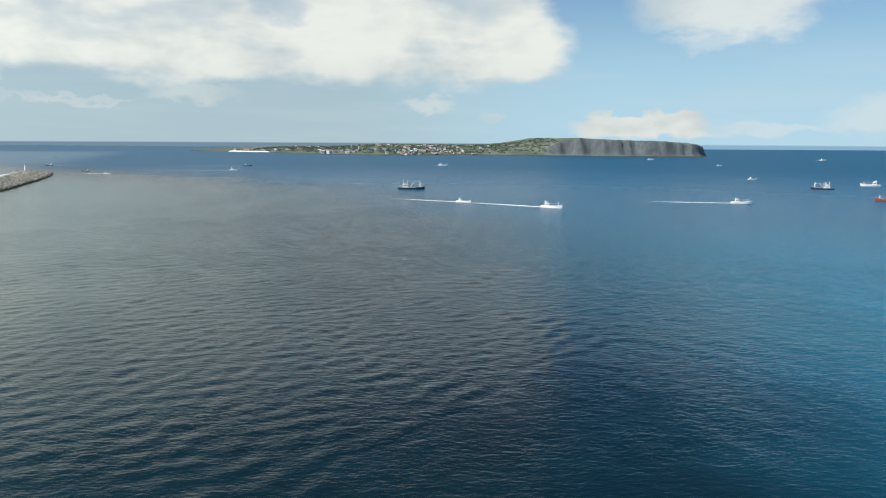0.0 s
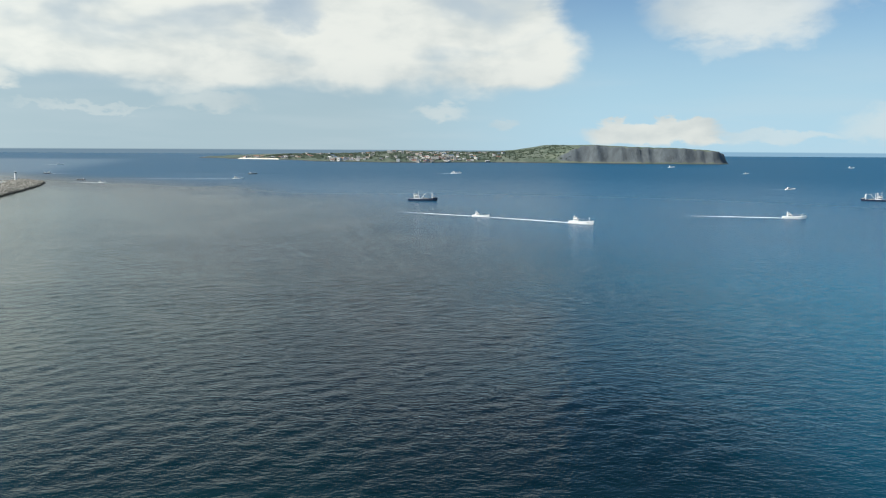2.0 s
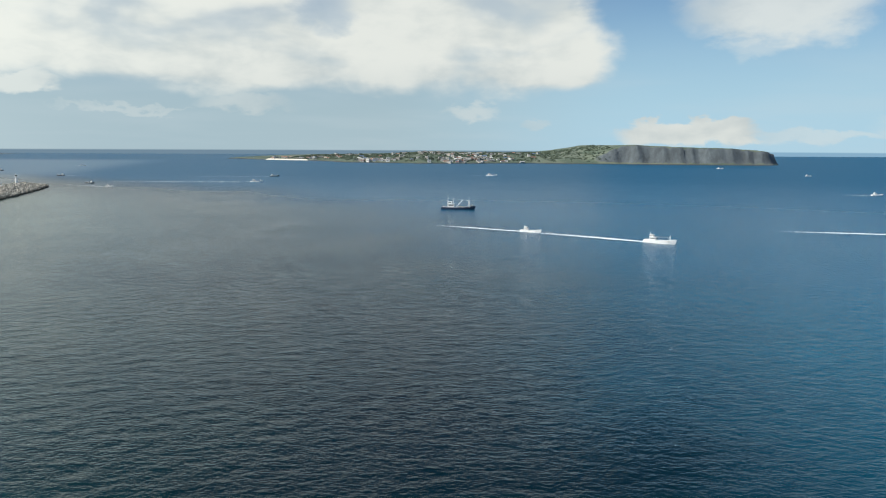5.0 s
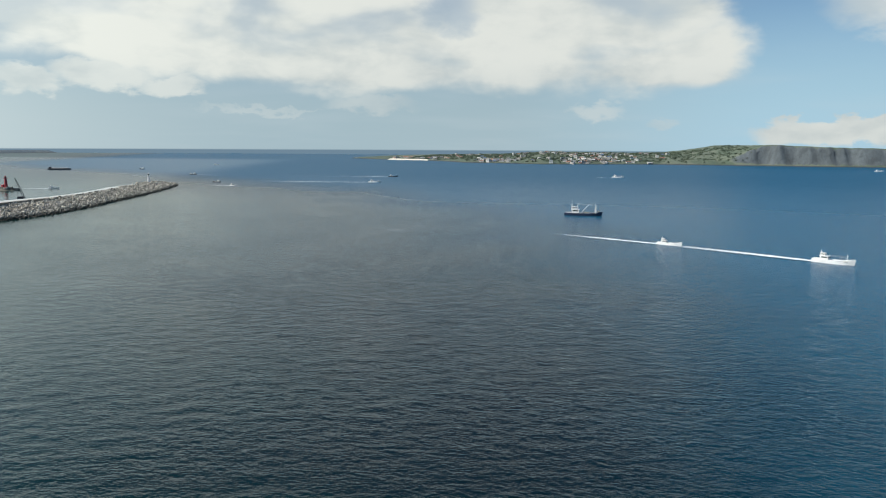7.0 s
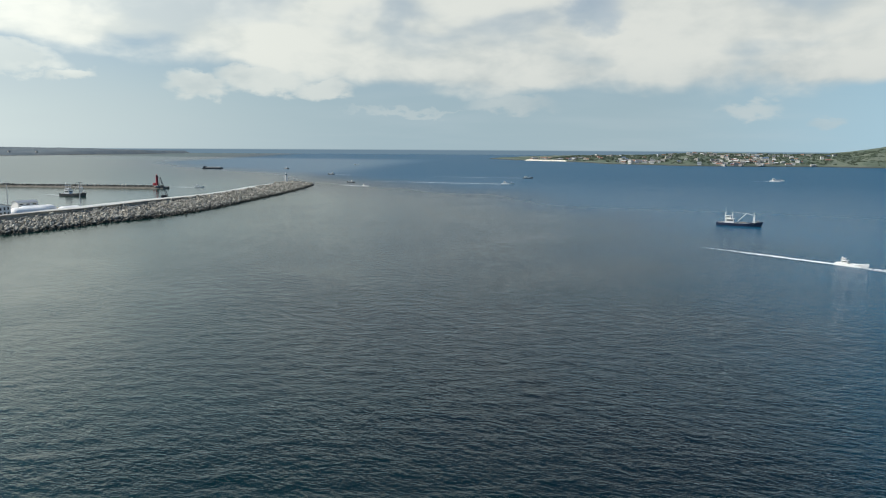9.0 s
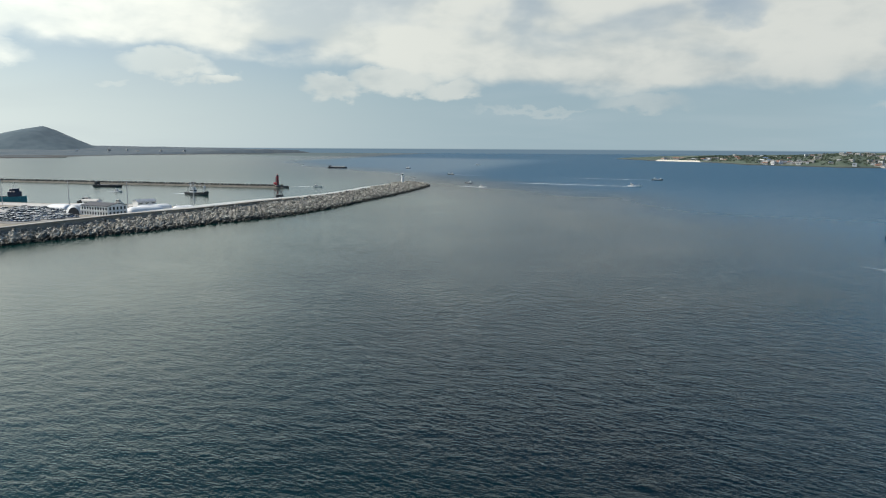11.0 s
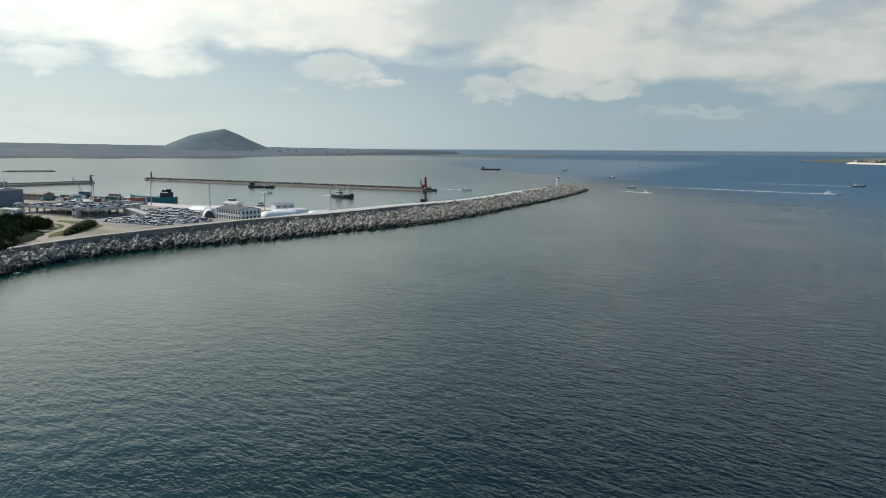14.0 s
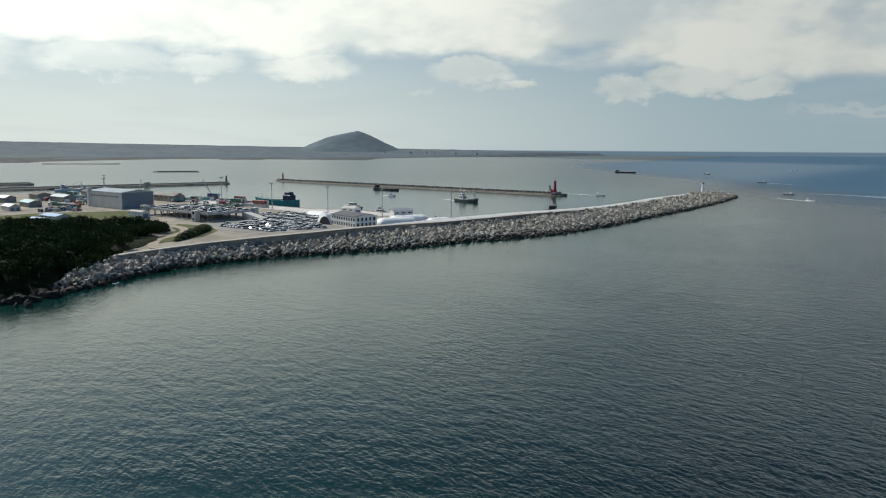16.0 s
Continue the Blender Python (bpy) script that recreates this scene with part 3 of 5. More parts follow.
# ---- harbour land ----
LAND = ((-176, 430), (-172, 560), (-190, 596), (-204, 640), (-213, 690), (-227, 745), (-231, 803), (-262, 806), (-300, 802), (-350, 786), (-372, 764), (-428, 744),
        (-520, 738), (-556, 690), (-636, 655), (-668, 600), (-690, 430))
GZ = 4.6
bm = B()
lo = [bm.verts.new((x, y, -3)) for x, y in LAND]
hi = [bm.verts.new((x, y, GZ)) for x, y in LAND]
bm.faces.new(hi)
for i in range(len(LAND)):
    j = (i + 1) % len(LAND)
    bm.faces.new((lo[i], lo[j], hi[j], hi[i]))
bmesh.ops.recalc_face_normals(bm, faces=bm.faces)
tagged(part("ground", bm, M_YARD), "bare brown harbour ground behind the quay", "ground", "", "structure")


def slab(name, pts, z, mat, label, category, thick=0.05):
    bm = B()
    f = bm.faces.new([bm.verts.new((x, y, z)) for x, y in pts])
    r = bmesh.ops.extrude_face_region(bm, geom=[f])
    bmesh.ops.translate(bm, verts=[v for v in r["geom"] if isinstance(v, bmesh.types.BMVert)], vec=(0, 0, -thick))
    bmesh.ops.recalc_face_normals(bm, faces=bm.faces)
    return tagged(part(name, bm, mat), label, category, "", "structure")


slab("car_park", ((-246, 676), (-240, 726), (-262, 724), (-300, 744), (-352, 752), (-356, 704), (-312, 690), (-306, 650)), GZ + 0.06, M_ASPHALT, "worn grey asphalt of the open car park", "car park")
slab("quay_apron", ((-300, 762), (-300, 798), (-350, 782), (-372, 760), (-428, 740), (-518, 734), (-552, 690), (-520, 690), (-440, 716)), GZ + 0.05, M_PALE, "pale concrete quay along the harbour basin", "quay")
slab("verge", ((-234, 625), (-248, 648), (-270, 662), (-292, 664), (-318, 652), (-300, 644), (-283, 643), (-258, 629), (-240, 622)), GZ + 0.14, M_GRASS, "rough green grass verge beside the lane", "grass", 0.13)
slab("field", ((-330, 556), (-345, 600), (-362, 634), (-410, 640), (-420, 580), (-400, 540)), GZ + 1.2, M_GRASS, "dry yellow-green grass field beside the yard", "field", 1.3)

# pale lane from the breakwater root up to the yard
LANE_KEYS = ((-216, 619), (-232, 621), (-247, 626), (-258, 634), (-270, 643), (-283, 648), (-300, 648), (-318, 642))
LANE = []
for k in range(len(LANE_KEYS) - 1):
    p0, p1, p2, p3 = (Vector(LANE_KEYS[max(0, min(len(LANE_KEYS) - 1, k + d))]) for d in (-1, 0, 1, 2))
    for q in (0, 0.25, 0.5, 0.75):
        LANE.append(tuple(0.5 * (2 * p1 + (p2 - p0) * q + (2 * p0 - 5 * p1 + 4 * p2 - p3) * q * q + (3 * p1 - p0 - 3 * p2 + p3) * q ** 3)))
bm = B()
l_, r_ = [], []
for i, (x, y) in enumerate(LANE):
    a, b = Vector(LANE[max(0, i - 1)]), Vector(LANE[min(len(LANE) - 1, i + 1)])
    nrm = Vector((-(b - a).y, (b - a).x)).normalized() * 2.6
    l_.append(bm.verts.new((x + nrm.x, y + nrm.y, GZ + 0.30 - 0.006 * i)))
    r_.append(bm.verts.new((x - nrm.x, y - nrm.y, GZ + 0.30 - 0.006 * i)))
for i in range(len(LANE) - 1):
    bm.faces.new((l_[i], r_[i], r_[i + 1], l_[i + 1]))
bmesh.ops.recalc_face_normals(bm, faces=bm.faces)
r = bmesh.ops.extrude_face_region(bm, geom=list(bm.faces))
bmesh.ops.translate(bm, verts=[v for v in r["geom"] if isinstance(v, bmesh.types.BMVert)], vec=(0, 0, -1.0))
bmesh.ops.recalc_face_normals(bm, faces=bm.faces)
tagged(part("road", bm, M_LANE), "sandy curved lane up from the breakwater", "road", "", "structure")


# wooded bluff by the shore
def bluff_z(x, y):
    c = along(((430, -168), (540, -150), (575, -163), (600, -196), (625, -232), (640, -262)), y)
    d = c - x + 5 * fbm(x, y, 0.05)
    if d < 0:
        return max(-2.0, 0.4 * d + 0.6)
    top = along(((430, 10), (570, 8.0), (600, 6.5), (625, 4.8), (638, 3)), y)
    back = along(((-360, 0), (-290, 1)), x)
    return 0.6 + (top * min(1, d / 17) ** 0.8) * back + 0.8 * fbm(x, y, 0.08)


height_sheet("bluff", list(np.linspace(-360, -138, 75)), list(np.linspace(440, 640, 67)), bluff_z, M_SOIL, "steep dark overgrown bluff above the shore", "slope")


# ---- outer breakwater ----
# waterline, foot of the parapet, height of the heap there
PAIRS = (((-152, 574), (-181, 583), 5.0), ((-167, 594), (-193, 610), 5.6), ((-184, 618), (-202, 636), 6.0), ((-191, 651), (-208, 664), 6.2), ((-189, 687), (-215, 703), 6.4),
         ((-187, 711), (-221, 728), 6.8), ((-185, 734), (-224, 752), 7.2), ((-190, 770), (-227, 782), 7.6), ((-187, 800), (-229, 806), 8.0), ((-190, 838), (-235, 850), 8.4),
         ((-208, 905), (-249, 918), 8.8), ((-225, 950), (-264, 963), 9.0), ((-242, 997), (-280, 1008), 9.2), ((-262, 1053), (-303, 1062), 9.2), ((-284, 1110), (-322, 1118), 9.0),
         ((-308, 1166), (-340, 1168), 7.2), ((-331, 1216), (-349, 1196), 5.4), ((-346, 1238), (-356, 1208), 4.6), ((-364, 1236), (-361, 1210), 4.2), ((-376, 1214), (-366, 1204), 4.0), ((-376, 1190), (-368, 1192), 3.6))


def pairs_at(s):
    i = min(int(s), len(PAIRS) - 2)
    t = s - i
    (a, b, h), (c, d, k) = PAIRS[i], PAIRS[i + 1]
    return Vector(a).lerp(Vector(c), t), Vector(b).lerp(Vector(d), t), h + (k - h) * t


breakwater = thing("breakwater", pose(0, 0, 0), "long harbour breakwater heaped with weathered concrete tetrapods", "breakwater", "", "structure")
bm = B()
rings = []
for i in range(0, (len(PAIRS) - 1) * 4 + 1):
    a, b, h = pairs_at(i / 4)
    n_ = (b - a).normalized()
    e = b + n_ * 3
    c = b + n_ * (15 if i < 60 else 8)
    rings.append([(*(a - n_ * 6), -4), (*(a + n_ * 1.5), -0.6), (*(a.lerp(b, 0.55)), h * 0.42 - 2.4), (*b, h - 4.4), (*e, h - 4.4), (*e, 4.0), (*c, 4.0), (*c, -4)])
loft(bm, rings)
part("core", bm, M_CORE, breakwater, "dark wet rubble core")

bm = B()
rings = []
for i in range(2, 51):
    a, b, h = pairs_at(i / 4)
    n_ = (b - a).normalized()
    t = h + along(((0, 1.1), (16, 1.1), (20, 0.6), (24, 0.0), (28, -0.7), (32, -0.9), (36, -0.9), (40, -2.2), (44, -3.3), (50, -3.9)), i)
    rings.append([(*(b + n_ * 0.0), 1.0), (*(b + n_ * 0.25), t - 0.5), (*(b - n_ * 0.5), t), (*(b + n_ * 4.0), t), (*(b + n_ * 4.0), 1.0)])
loft(bm, rings)
part("parapet", bm, M_WALL, breakwater, "stained concrete wave wall")
bm = B()
rings = []
for i in range(2, 51):
    a, b, h = pairs_at(i / 4)
    n_ = (b - a).normalized()
    t = h + along(((0, 1.1), (16, 1.1), (20, 0.6), (24, 0.0), (28, -0.7), (32, -0.9), (36, -0.9), (40, -2.2), (44, -3.3), (50, -3.9)), i)
    rings.append([(*(b - n_ * 0.7), t), (*(b - n_ * 0.7), t + 0.35), (*(b + n_ * 5.2), t + 0.35), (*(b + n_ * 5.2), t)])
loft(bm, rings)
part("crown", bm, M_ROAD, breakwater, "pale flat top of the wave wall")
for k in range(2, 60, 2):
    # one deck bay
    bm = B()
    rings = []
    for i in (k, k + 1, k + 2):
        a, b, h = pairs_at((i - (0.06 if i == k + 2 else 0)) / 4)
        n_ = (b - a).normalized()
        up = along(((0, 4.8), (18, 4.8), (22, 6.6), (28, 7.3), (32, 7.5), (36, 7.8), (40, 6.6), (44, 5.8), (54, 5.4), (60, 4.6)), i)
        rings.append([(*(b + n_ * 2.0), 3.0), (*(b + n_ * 2.0), up), (*(b + n_ * 15), up), (*(b + n_ * 15), 3.0)])
    loft(bm, rings)
    part("deck_slab", bm, M_CAUSEWAY, breakwater)

# tetrapods
def tetrapod_mesh():
    """Four tapered legs drawn out of a cut tetrahedron."""
    bm = B()
    for p in {(a * i, b * j, c * k) for a, b, c in ((3, 1, 1), (1, 3, 1), (1, 1, 3)) for i in (1, -1) for j in (1, -1) for k in (1, -1) if i * j * k > 0}:
        bm.verts.new(Vector(p) * 0.40)
    bmesh.ops.convex_hull(bm, input=bm.verts)
    bmesh.ops.dissolve_limit(bm, angle_limit=0.02, verts=bm.verts, edges=bm.edges)
    for f in [f for f in bm.faces if len(f.verts) == 6]:
        n_ = f.normal.copy()
        g = bmesh.ops.extrude_discrete_faces(bm, faces=[f])["faces"][0]
        c = g.calc_center_median()
        for v in g.verts:
            v.co = c + (v.co - c) * 0.74 + n_ * 1.75
    bmesh.ops.recalc_face_normals(bm, faces=bm.faces)
    me = bpy.data.meshes.new("tetrapod")
    bm.to_mesh(me)
    bm.free()
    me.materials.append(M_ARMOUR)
    return me


TETRA = tetrapod_mesh()
rng = random.Random(4)
spots = []
s = 0.0
while s < len(PAIRS) - 1.001:
    a, b, h = pairs_at(s)
    a2, _, _ = pairs_at(min(s + 0.02, len(PAIRS) - 1.001))
    step = max((a2 - a).length / 0.02, 14.0)
    width = (b - a).length
    k = max(3, int(width / 2.7))
    for j in range(k + 1):
        u = (j + rng.uniform(-0.3, 0.3)) / k
        p = a.lerp(b, max(0.0, min(0.97, u))) + Vector((rng.uniform(-0.8, 0.8), rng.uniform(-0.8, 0.8)))
        crest = h - along(((0, 0.4), (2, 1.6), (5, 2.6), (7, 3.2), (10, 3.6), (11, 4.2), (12.5, 4.3), (14, 3.9), (15, 2.2), (17, 1.0), (20, 0.6)), s)
        z = -0.5 + crest * max(0, u) ** 0.72 + rng.uniform(-0.7, 0.8)
        spots.append((p.x, p.y, z))
        if rng.random() < 0.3:
            spots.append((p.x + rng.uniform(-1.5, 1.5), p.y + rng.uniform(-1.5, 1.5), z + rng.uniform(0.6, 1.3)))
    s += 2.7 / step


def any_turn(r):
    return Euler((r.uniform(0, 6.28), r.uniform(0, 6.28), r.uniform(0, 6.28)))


near = [p for p in spots if 606 < p[1] < 668]
rng.shuffle(near)
single = set(near[:300])
co = np.array([v.co[:] for v in TETRA.vertices])
polys = [tuple(q.vertices) for q in TETRA.polygons]
verts, faces = [], []
singles = []
for p in spots:
    m = Matrix.LocRotScale(p, any_turn(rng), [rng.uniform(0.58, 0.76)] * 3)
    if p in single:
        singles.append(m)
        continue
    mm = np.array(m)
    base = len(verts)
    verts += map(tuple, co @ mm[:3, :3].T + mm[:3, 3])
    faces += [tuple(i + base for i in q) for q in polys]
me = bpy.data.meshes.new("tetrapod_heap")
me.from_pydata(verts, [], faces)
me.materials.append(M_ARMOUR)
heap = new("tetrapod_heap", me)
heap.parent = breakwater
tagged(heap, "heaped grey concrete tetrapods", "", "", "stuff")


# ---- lighthouses ----
def lighthouse(name, x, y, z, tall, wide, mat, label, hut=False):
    t = thing(name, pose(x, y, z), label, "lighthouse", "harbour lighthouses")
    bm = B()
    rod(bm, (0, 0, 0), (0, 0, 0.9), wide * 1.5, wide * 1.45, 16)
    part("base", bm, M_PALE, t)
    bm = B()
    rod(bm, (0, 0, 0.9), (0, 0, tall * 0.76), wide * 0.80, wide * 0.52, 16)
    part("tower", bm, mat, t)
    bm = B()
    rod(bm, (0, 0, tall * 0.76), (0, 0, tall * 0.80), wide * 0.92, wide * 0.92, 16)
    part("gallery", bm, mat, t)
    bm = B()
    rod(bm, (0, 0, tall * 0.80), (0, 0, tall * 0.91), wide * 0.42, wide * 0.42, 10)
    part("lantern", bm, M_GLASS, t)
    bm = B()
    rod(bm, (0, 0, tall * 0.91), (0, 0, tall * 0.97), wide * 0.52, wide * 0.1, 10)
    rod(bm, (0, 0, tall * 0.97), (0, 0, tall), 0.07, n=5)
    part("cap", bm, mat, t)
    bm = B()
    box(bm, wide * 0.78, 0, 0.9, 0.12, 0.9, 2.0)
    part("door", bm, M_DARK, t)
    if hut:
        bm = B()
        box(bm, -3.2, -1.0, 0, 3.0, 2.6, 4.2, 0, 0.1)
        part("hut", bm, mat, t)
    return t


lighthouse("lighthouse", -353, 1190, 2.6, 14.5, 2.3, M_WHITE, "slender white lighthouse at the breakwater head")
lighthouse("lighthouse", -449, 1070, 2.4, 14.5, 2.3, M_RED, "red lighthouse with a small hut on the inner mole", True)
lighthouse("lighthouse", -882, 929, 2.4, 10.5, 1.6, M_RED, "small dull red lighthouse on the far end of the mole")
lighthouse("lighthouse", -841, 834, 2.4, 9.5, 1.8, M_DARK, "stubby lighthouse on the harbour pier head")


# ---- inner moles ----
def mole(a, b, wide, high, label, posts=0):
    a, b = Vector((*a, 0)), Vector((*b, 0))
    d = (b - a).normalized()
    n_ = Vector((-d.y, d.x, 0))
    t = thing("mole", Matrix.Translation(a), label, "mole", "inner moles", "structure")
    L = (b - a).length
    bm = B()
    rings = []
    for i in range(int(L / 8) + 1):
        c = d * min(L, i * 8.0)
        f = min(1.0, 0.35 + i * 0.3, 0.35 + (L / 8 - i) * 0.3)
        e = 1.0 + 0.12 * fbm(i, wide, 0.9)
        rings.append([c - n_ * (wide * 0.5 + 5) * f * e - Vector((0, 0, 2)), c - n_ * wide * 0.5 * f + Vector((0, 0, high * 0.75)), c - n_ * wide * 0.3 * f + Vector((0, 0, high)),
                      c + n_ * wide * 0.4 * f + Vector((0, 0, high)), c + n_ * wide * 0.5 * f - Vector((0, 0, 2))])
    loft(bm, rings)
    part("embankment", bm, M_MOLE, t)
    bm = B()
    box(bm, 0, 0, 0, L - 16, 0.9, 1.3)
    part("parapet", bm, M_CONCRETE, t, "", Matrix.Translation(d * L / 2 - n_ * wide * 0.12 + Vector((0, 0, high))) @ pose(0, 0, 0, 0, 0, math.degrees(math.atan2(d.y, d.x))))
    if posts:
        bm = B()
        box(bm, 0, 0, 0, 1.9, 2.2, 2.1, 0, 0.2)
        first = part("armour_block", bm, M_ARMOUR, t)
        r = random.Random(8)
        for i in range(posts):
            o = first if i == 0 else first.copy()
            if i:
                scene.collection.objects.link(o)
            o.matrix_basis = Matrix.Translation(d * (8 + (L - 16) * i / (posts - 1)) - n_ * wide * 0.36 + Vector((0, 0, high - 0.2))) @ pose(0, 0, r.uniform(-0.3, 0.2), 0, 0, math.degrees(math.atan2(d.y, d.x)) + r.uniform(-8, 8))
    return t


mole((-893, 924), (-436, 1077), 10, 2.4, "long straight concrete mole with a row of armour blocks", 96)
mole((-803, 470), (-841, 843), 15, 2.4, "grey concrete pier closing the inner harbour")
mole((-938, 470), (-928, 618), 14, 2.6, "short outer harbour pier of grey concrete")
mole((-1349, 840), (-1310, 924), 4, 1.0, "low dark mussel raft line in the bay")
bm = B()
box(bm, 0, 0, 0, 7, 5, 3.4, 0, 0.2)
hut = thing("pier_hut", pose(-812, 728, 2.4, 0, 0, 84), "small grey hut on the harbour pier", "hut")
part("wall", bm, M_GREYWALL, hut)
bm = B()
box(bm, 0, 0, 3.4, 7.6, 5.6, 0.35)
part("roof", bm, M_CONCRETE, hut)


# ---- boats ----
def hull_mesh(L, W, H, sheer=0.35, draft=0.8, bow=1.0):
    """Hull along +x, z = 0 at the water."""
    bm = B()
    rings = []
    for i in range(13):
        t = i / 12
        x = L * (t - 0.5)
        wd = W * 0.5 * (0.86 + 0.14 * min(1, t * 4)) * (1.0 if t < 0.55 else max(0.03, 1 - ((t - 0.55) / 0.45) ** 2.2))
        up = H * (1 + sheer * max(0, (t - 0.35) / 0.65) ** 2 + 0.12 * max(0, 0.25 - t) / 0.25)
        rake = bow * L * 0.05 * max(0, (t - 0.7) / 0.3) ** 2
        rings.append([(x, -wd * 0.55, -draft), (x, -wd * 0.92, 0.0), (x + rake, -wd, up), (x + rake, wd, up), (x, wd * 0.92, 0.0), (x, wd * 0.55, -draft)])
    return loft(bm, rings)


def wheelhouse(t, x, z, l, wd, h, mat=None):
    bm = B()
    box(bm, x, 0, z, l, wd, h, 0, 0.12)
    box(bm, x - 0.1, 0, z + h, l * 1.12, wd * 1.08, 0.16)
    house = part("wheelhouse", bm, mat or M_WHITE, t)
    bm = B()
    box(bm, x + l / 2, 0, z + h * 0.5, 0.08, wd * 0.84, h * 0.32)
    box(bm, x, wd / 2, z + h * 0.5, l * 0.7, 0.08, h * 0.32)
    box(bm, x, -wd / 2, z + h * 0.5, l * 0.7, 0.08, h * 0.32)
    part("window_band", bm, M_GLASS, house)


def fishing_boat(x, y, heading, L, hull, label, masts=2, derrick=False, category="fishing boat", rack=True, z=0.0):
    W, H = L * 0.24, L * (0.068 if derrick else 0.085)
    t = thing("fishing_boat", pose(x, y, z, 0, 0, heading), label, category, "boats off the harbour")
    h = part("hull", hull_mesh(L, W, H, 0.75), hull, t)
    bm = B()
    box(bm, L * 0.04, 0, H * 0.92, L * 0.66, W * 0.8, 0.12)
    part("deck", bm, M_DECK, h)
    bm = B()
    for s_ in (-1, 1):
        rod(bm, (-L * 0.46, s_ * W * 0.43, H * 1.1), (L * 0.18, s_ * W * 0.49, H * 1.08), 0.09, n=6)
        rod(bm, (L * 0.18, s_ * W * 0.49, H * 1.08), (L * 0.5, s_ * W * 0.1, H * 1.75), 0.09, n=6)
    part("rail", bm, M_WHITE, h)
    wheelhouse(t, -L * 0.2, H, L * 0.2, W * 0.62, L * 0.1)
    wheelhouse(t, -L * 0.24, H + L * 0.1, L * 0.12, W * 0.5, L * 0.065)
    tops = []
    for k in range(masts):
        mx = (-L * 0.3, L * 0.34, -L * 0.05)[k]
        bm = B()
        hgt = L * ((0.36, 0.30, 0.28) if derrick else (0.25, 0.19, 0.2))[k]
        rod(bm, (mx, 0, H), (mx, 0, H + hgt), L * 0.008 + 0.04, L * 0.004 + 0.03, 6)
        rod(bm, (mx, -W * 0.3, H + hgt * 0.72), (mx, W * 0.3, H + hgt * 0.72), L * 0.005 + 0.02, n=5)
        for s_ in (-1, 1):
            rod(bm, (mx - L * 0.03, s_ * W * 0.3, H), (mx, 0, H + hgt * 0.8), 0.05, n=4)
        part("mast", bm, M_WHITE, t)
        tops.append((mx, 0, H + hgt))
    if derrick:
        bm = B()
        rod(bm, (-L * 0.06, 0, H), (L * 0.17, 0, H + L * 0.25), 0.22, 0.16, 6)
        rod(bm, (L * 0.17, 0, H + L * 0.25), (L * 0.34, 0, H + L * 0.2), 0.04, n=4)
        part("derrick", bm, M_WHITE, t)
        bm = B()
        for s_ in (-1, 1):
            rod(bm, (L * 0.36, s_ * W * 0.28, H * 0.9), (L * 0.36, s_ * W * 0.1, H + L * 0.2), 0.28, 0.22, 6)
            rod(bm, (-L * 0.14, s_ * W * 0.28, H), (-L * 0.14, s_ * W * 0.12, H + L * 0.27), 0.26, 0.2, 6)
        rod(bm, (L * 0.36, -W * 0.16, H + L * 0.2), (L * 0.36, W * 0.16, H + L * 0.2), 0.2, n=6)
        rod(bm, (L * 0.36, 0, H + L * 0.2), (-L * 0.14, 0, H + L * 0.27), 0.05, n=4)
        rod(bm, (-L * 0.14, -W * 0.16, H + L * 0.27), (-L * 0.14, W * 0.16, H + L * 0.27), 0.2, n=6)
        part("goalpost_mast", bm, M_WHITE, t)
        bm = B()
        box(bm, L * 0.43, 0, H * 1.5, L * 0.06, W * 0.4, 1.1, 0, 0.15)
        part("windlass", bm, M_DECK, t)
        bm = B()
        box(bm, L * 0.1, 0, H * 0.9, L * 0.16, W * 0.5, 1.0, 0, 0.1)
        part("hatch", bm, M_DECK, t)
    elif rack:
        bm = B()
        for s_ in (-1, 1):
            rod(bm, (-L * 0.08, s_ * W * 0.4, H + L * 0.11), (L * 0.33, s_ * W * 0.33, H + L * 0.11), 0.05, n=5)
            for k in range(5):
                px = -L * 0.08 + k * L * 0.1
                rod(bm, (px, s_ * W * 0.38, H), (px, s_ * W * 0.38, H + L * 0.11), 0.04, n=4)
        part("rack", bm, M_STEEL, t)
    return t


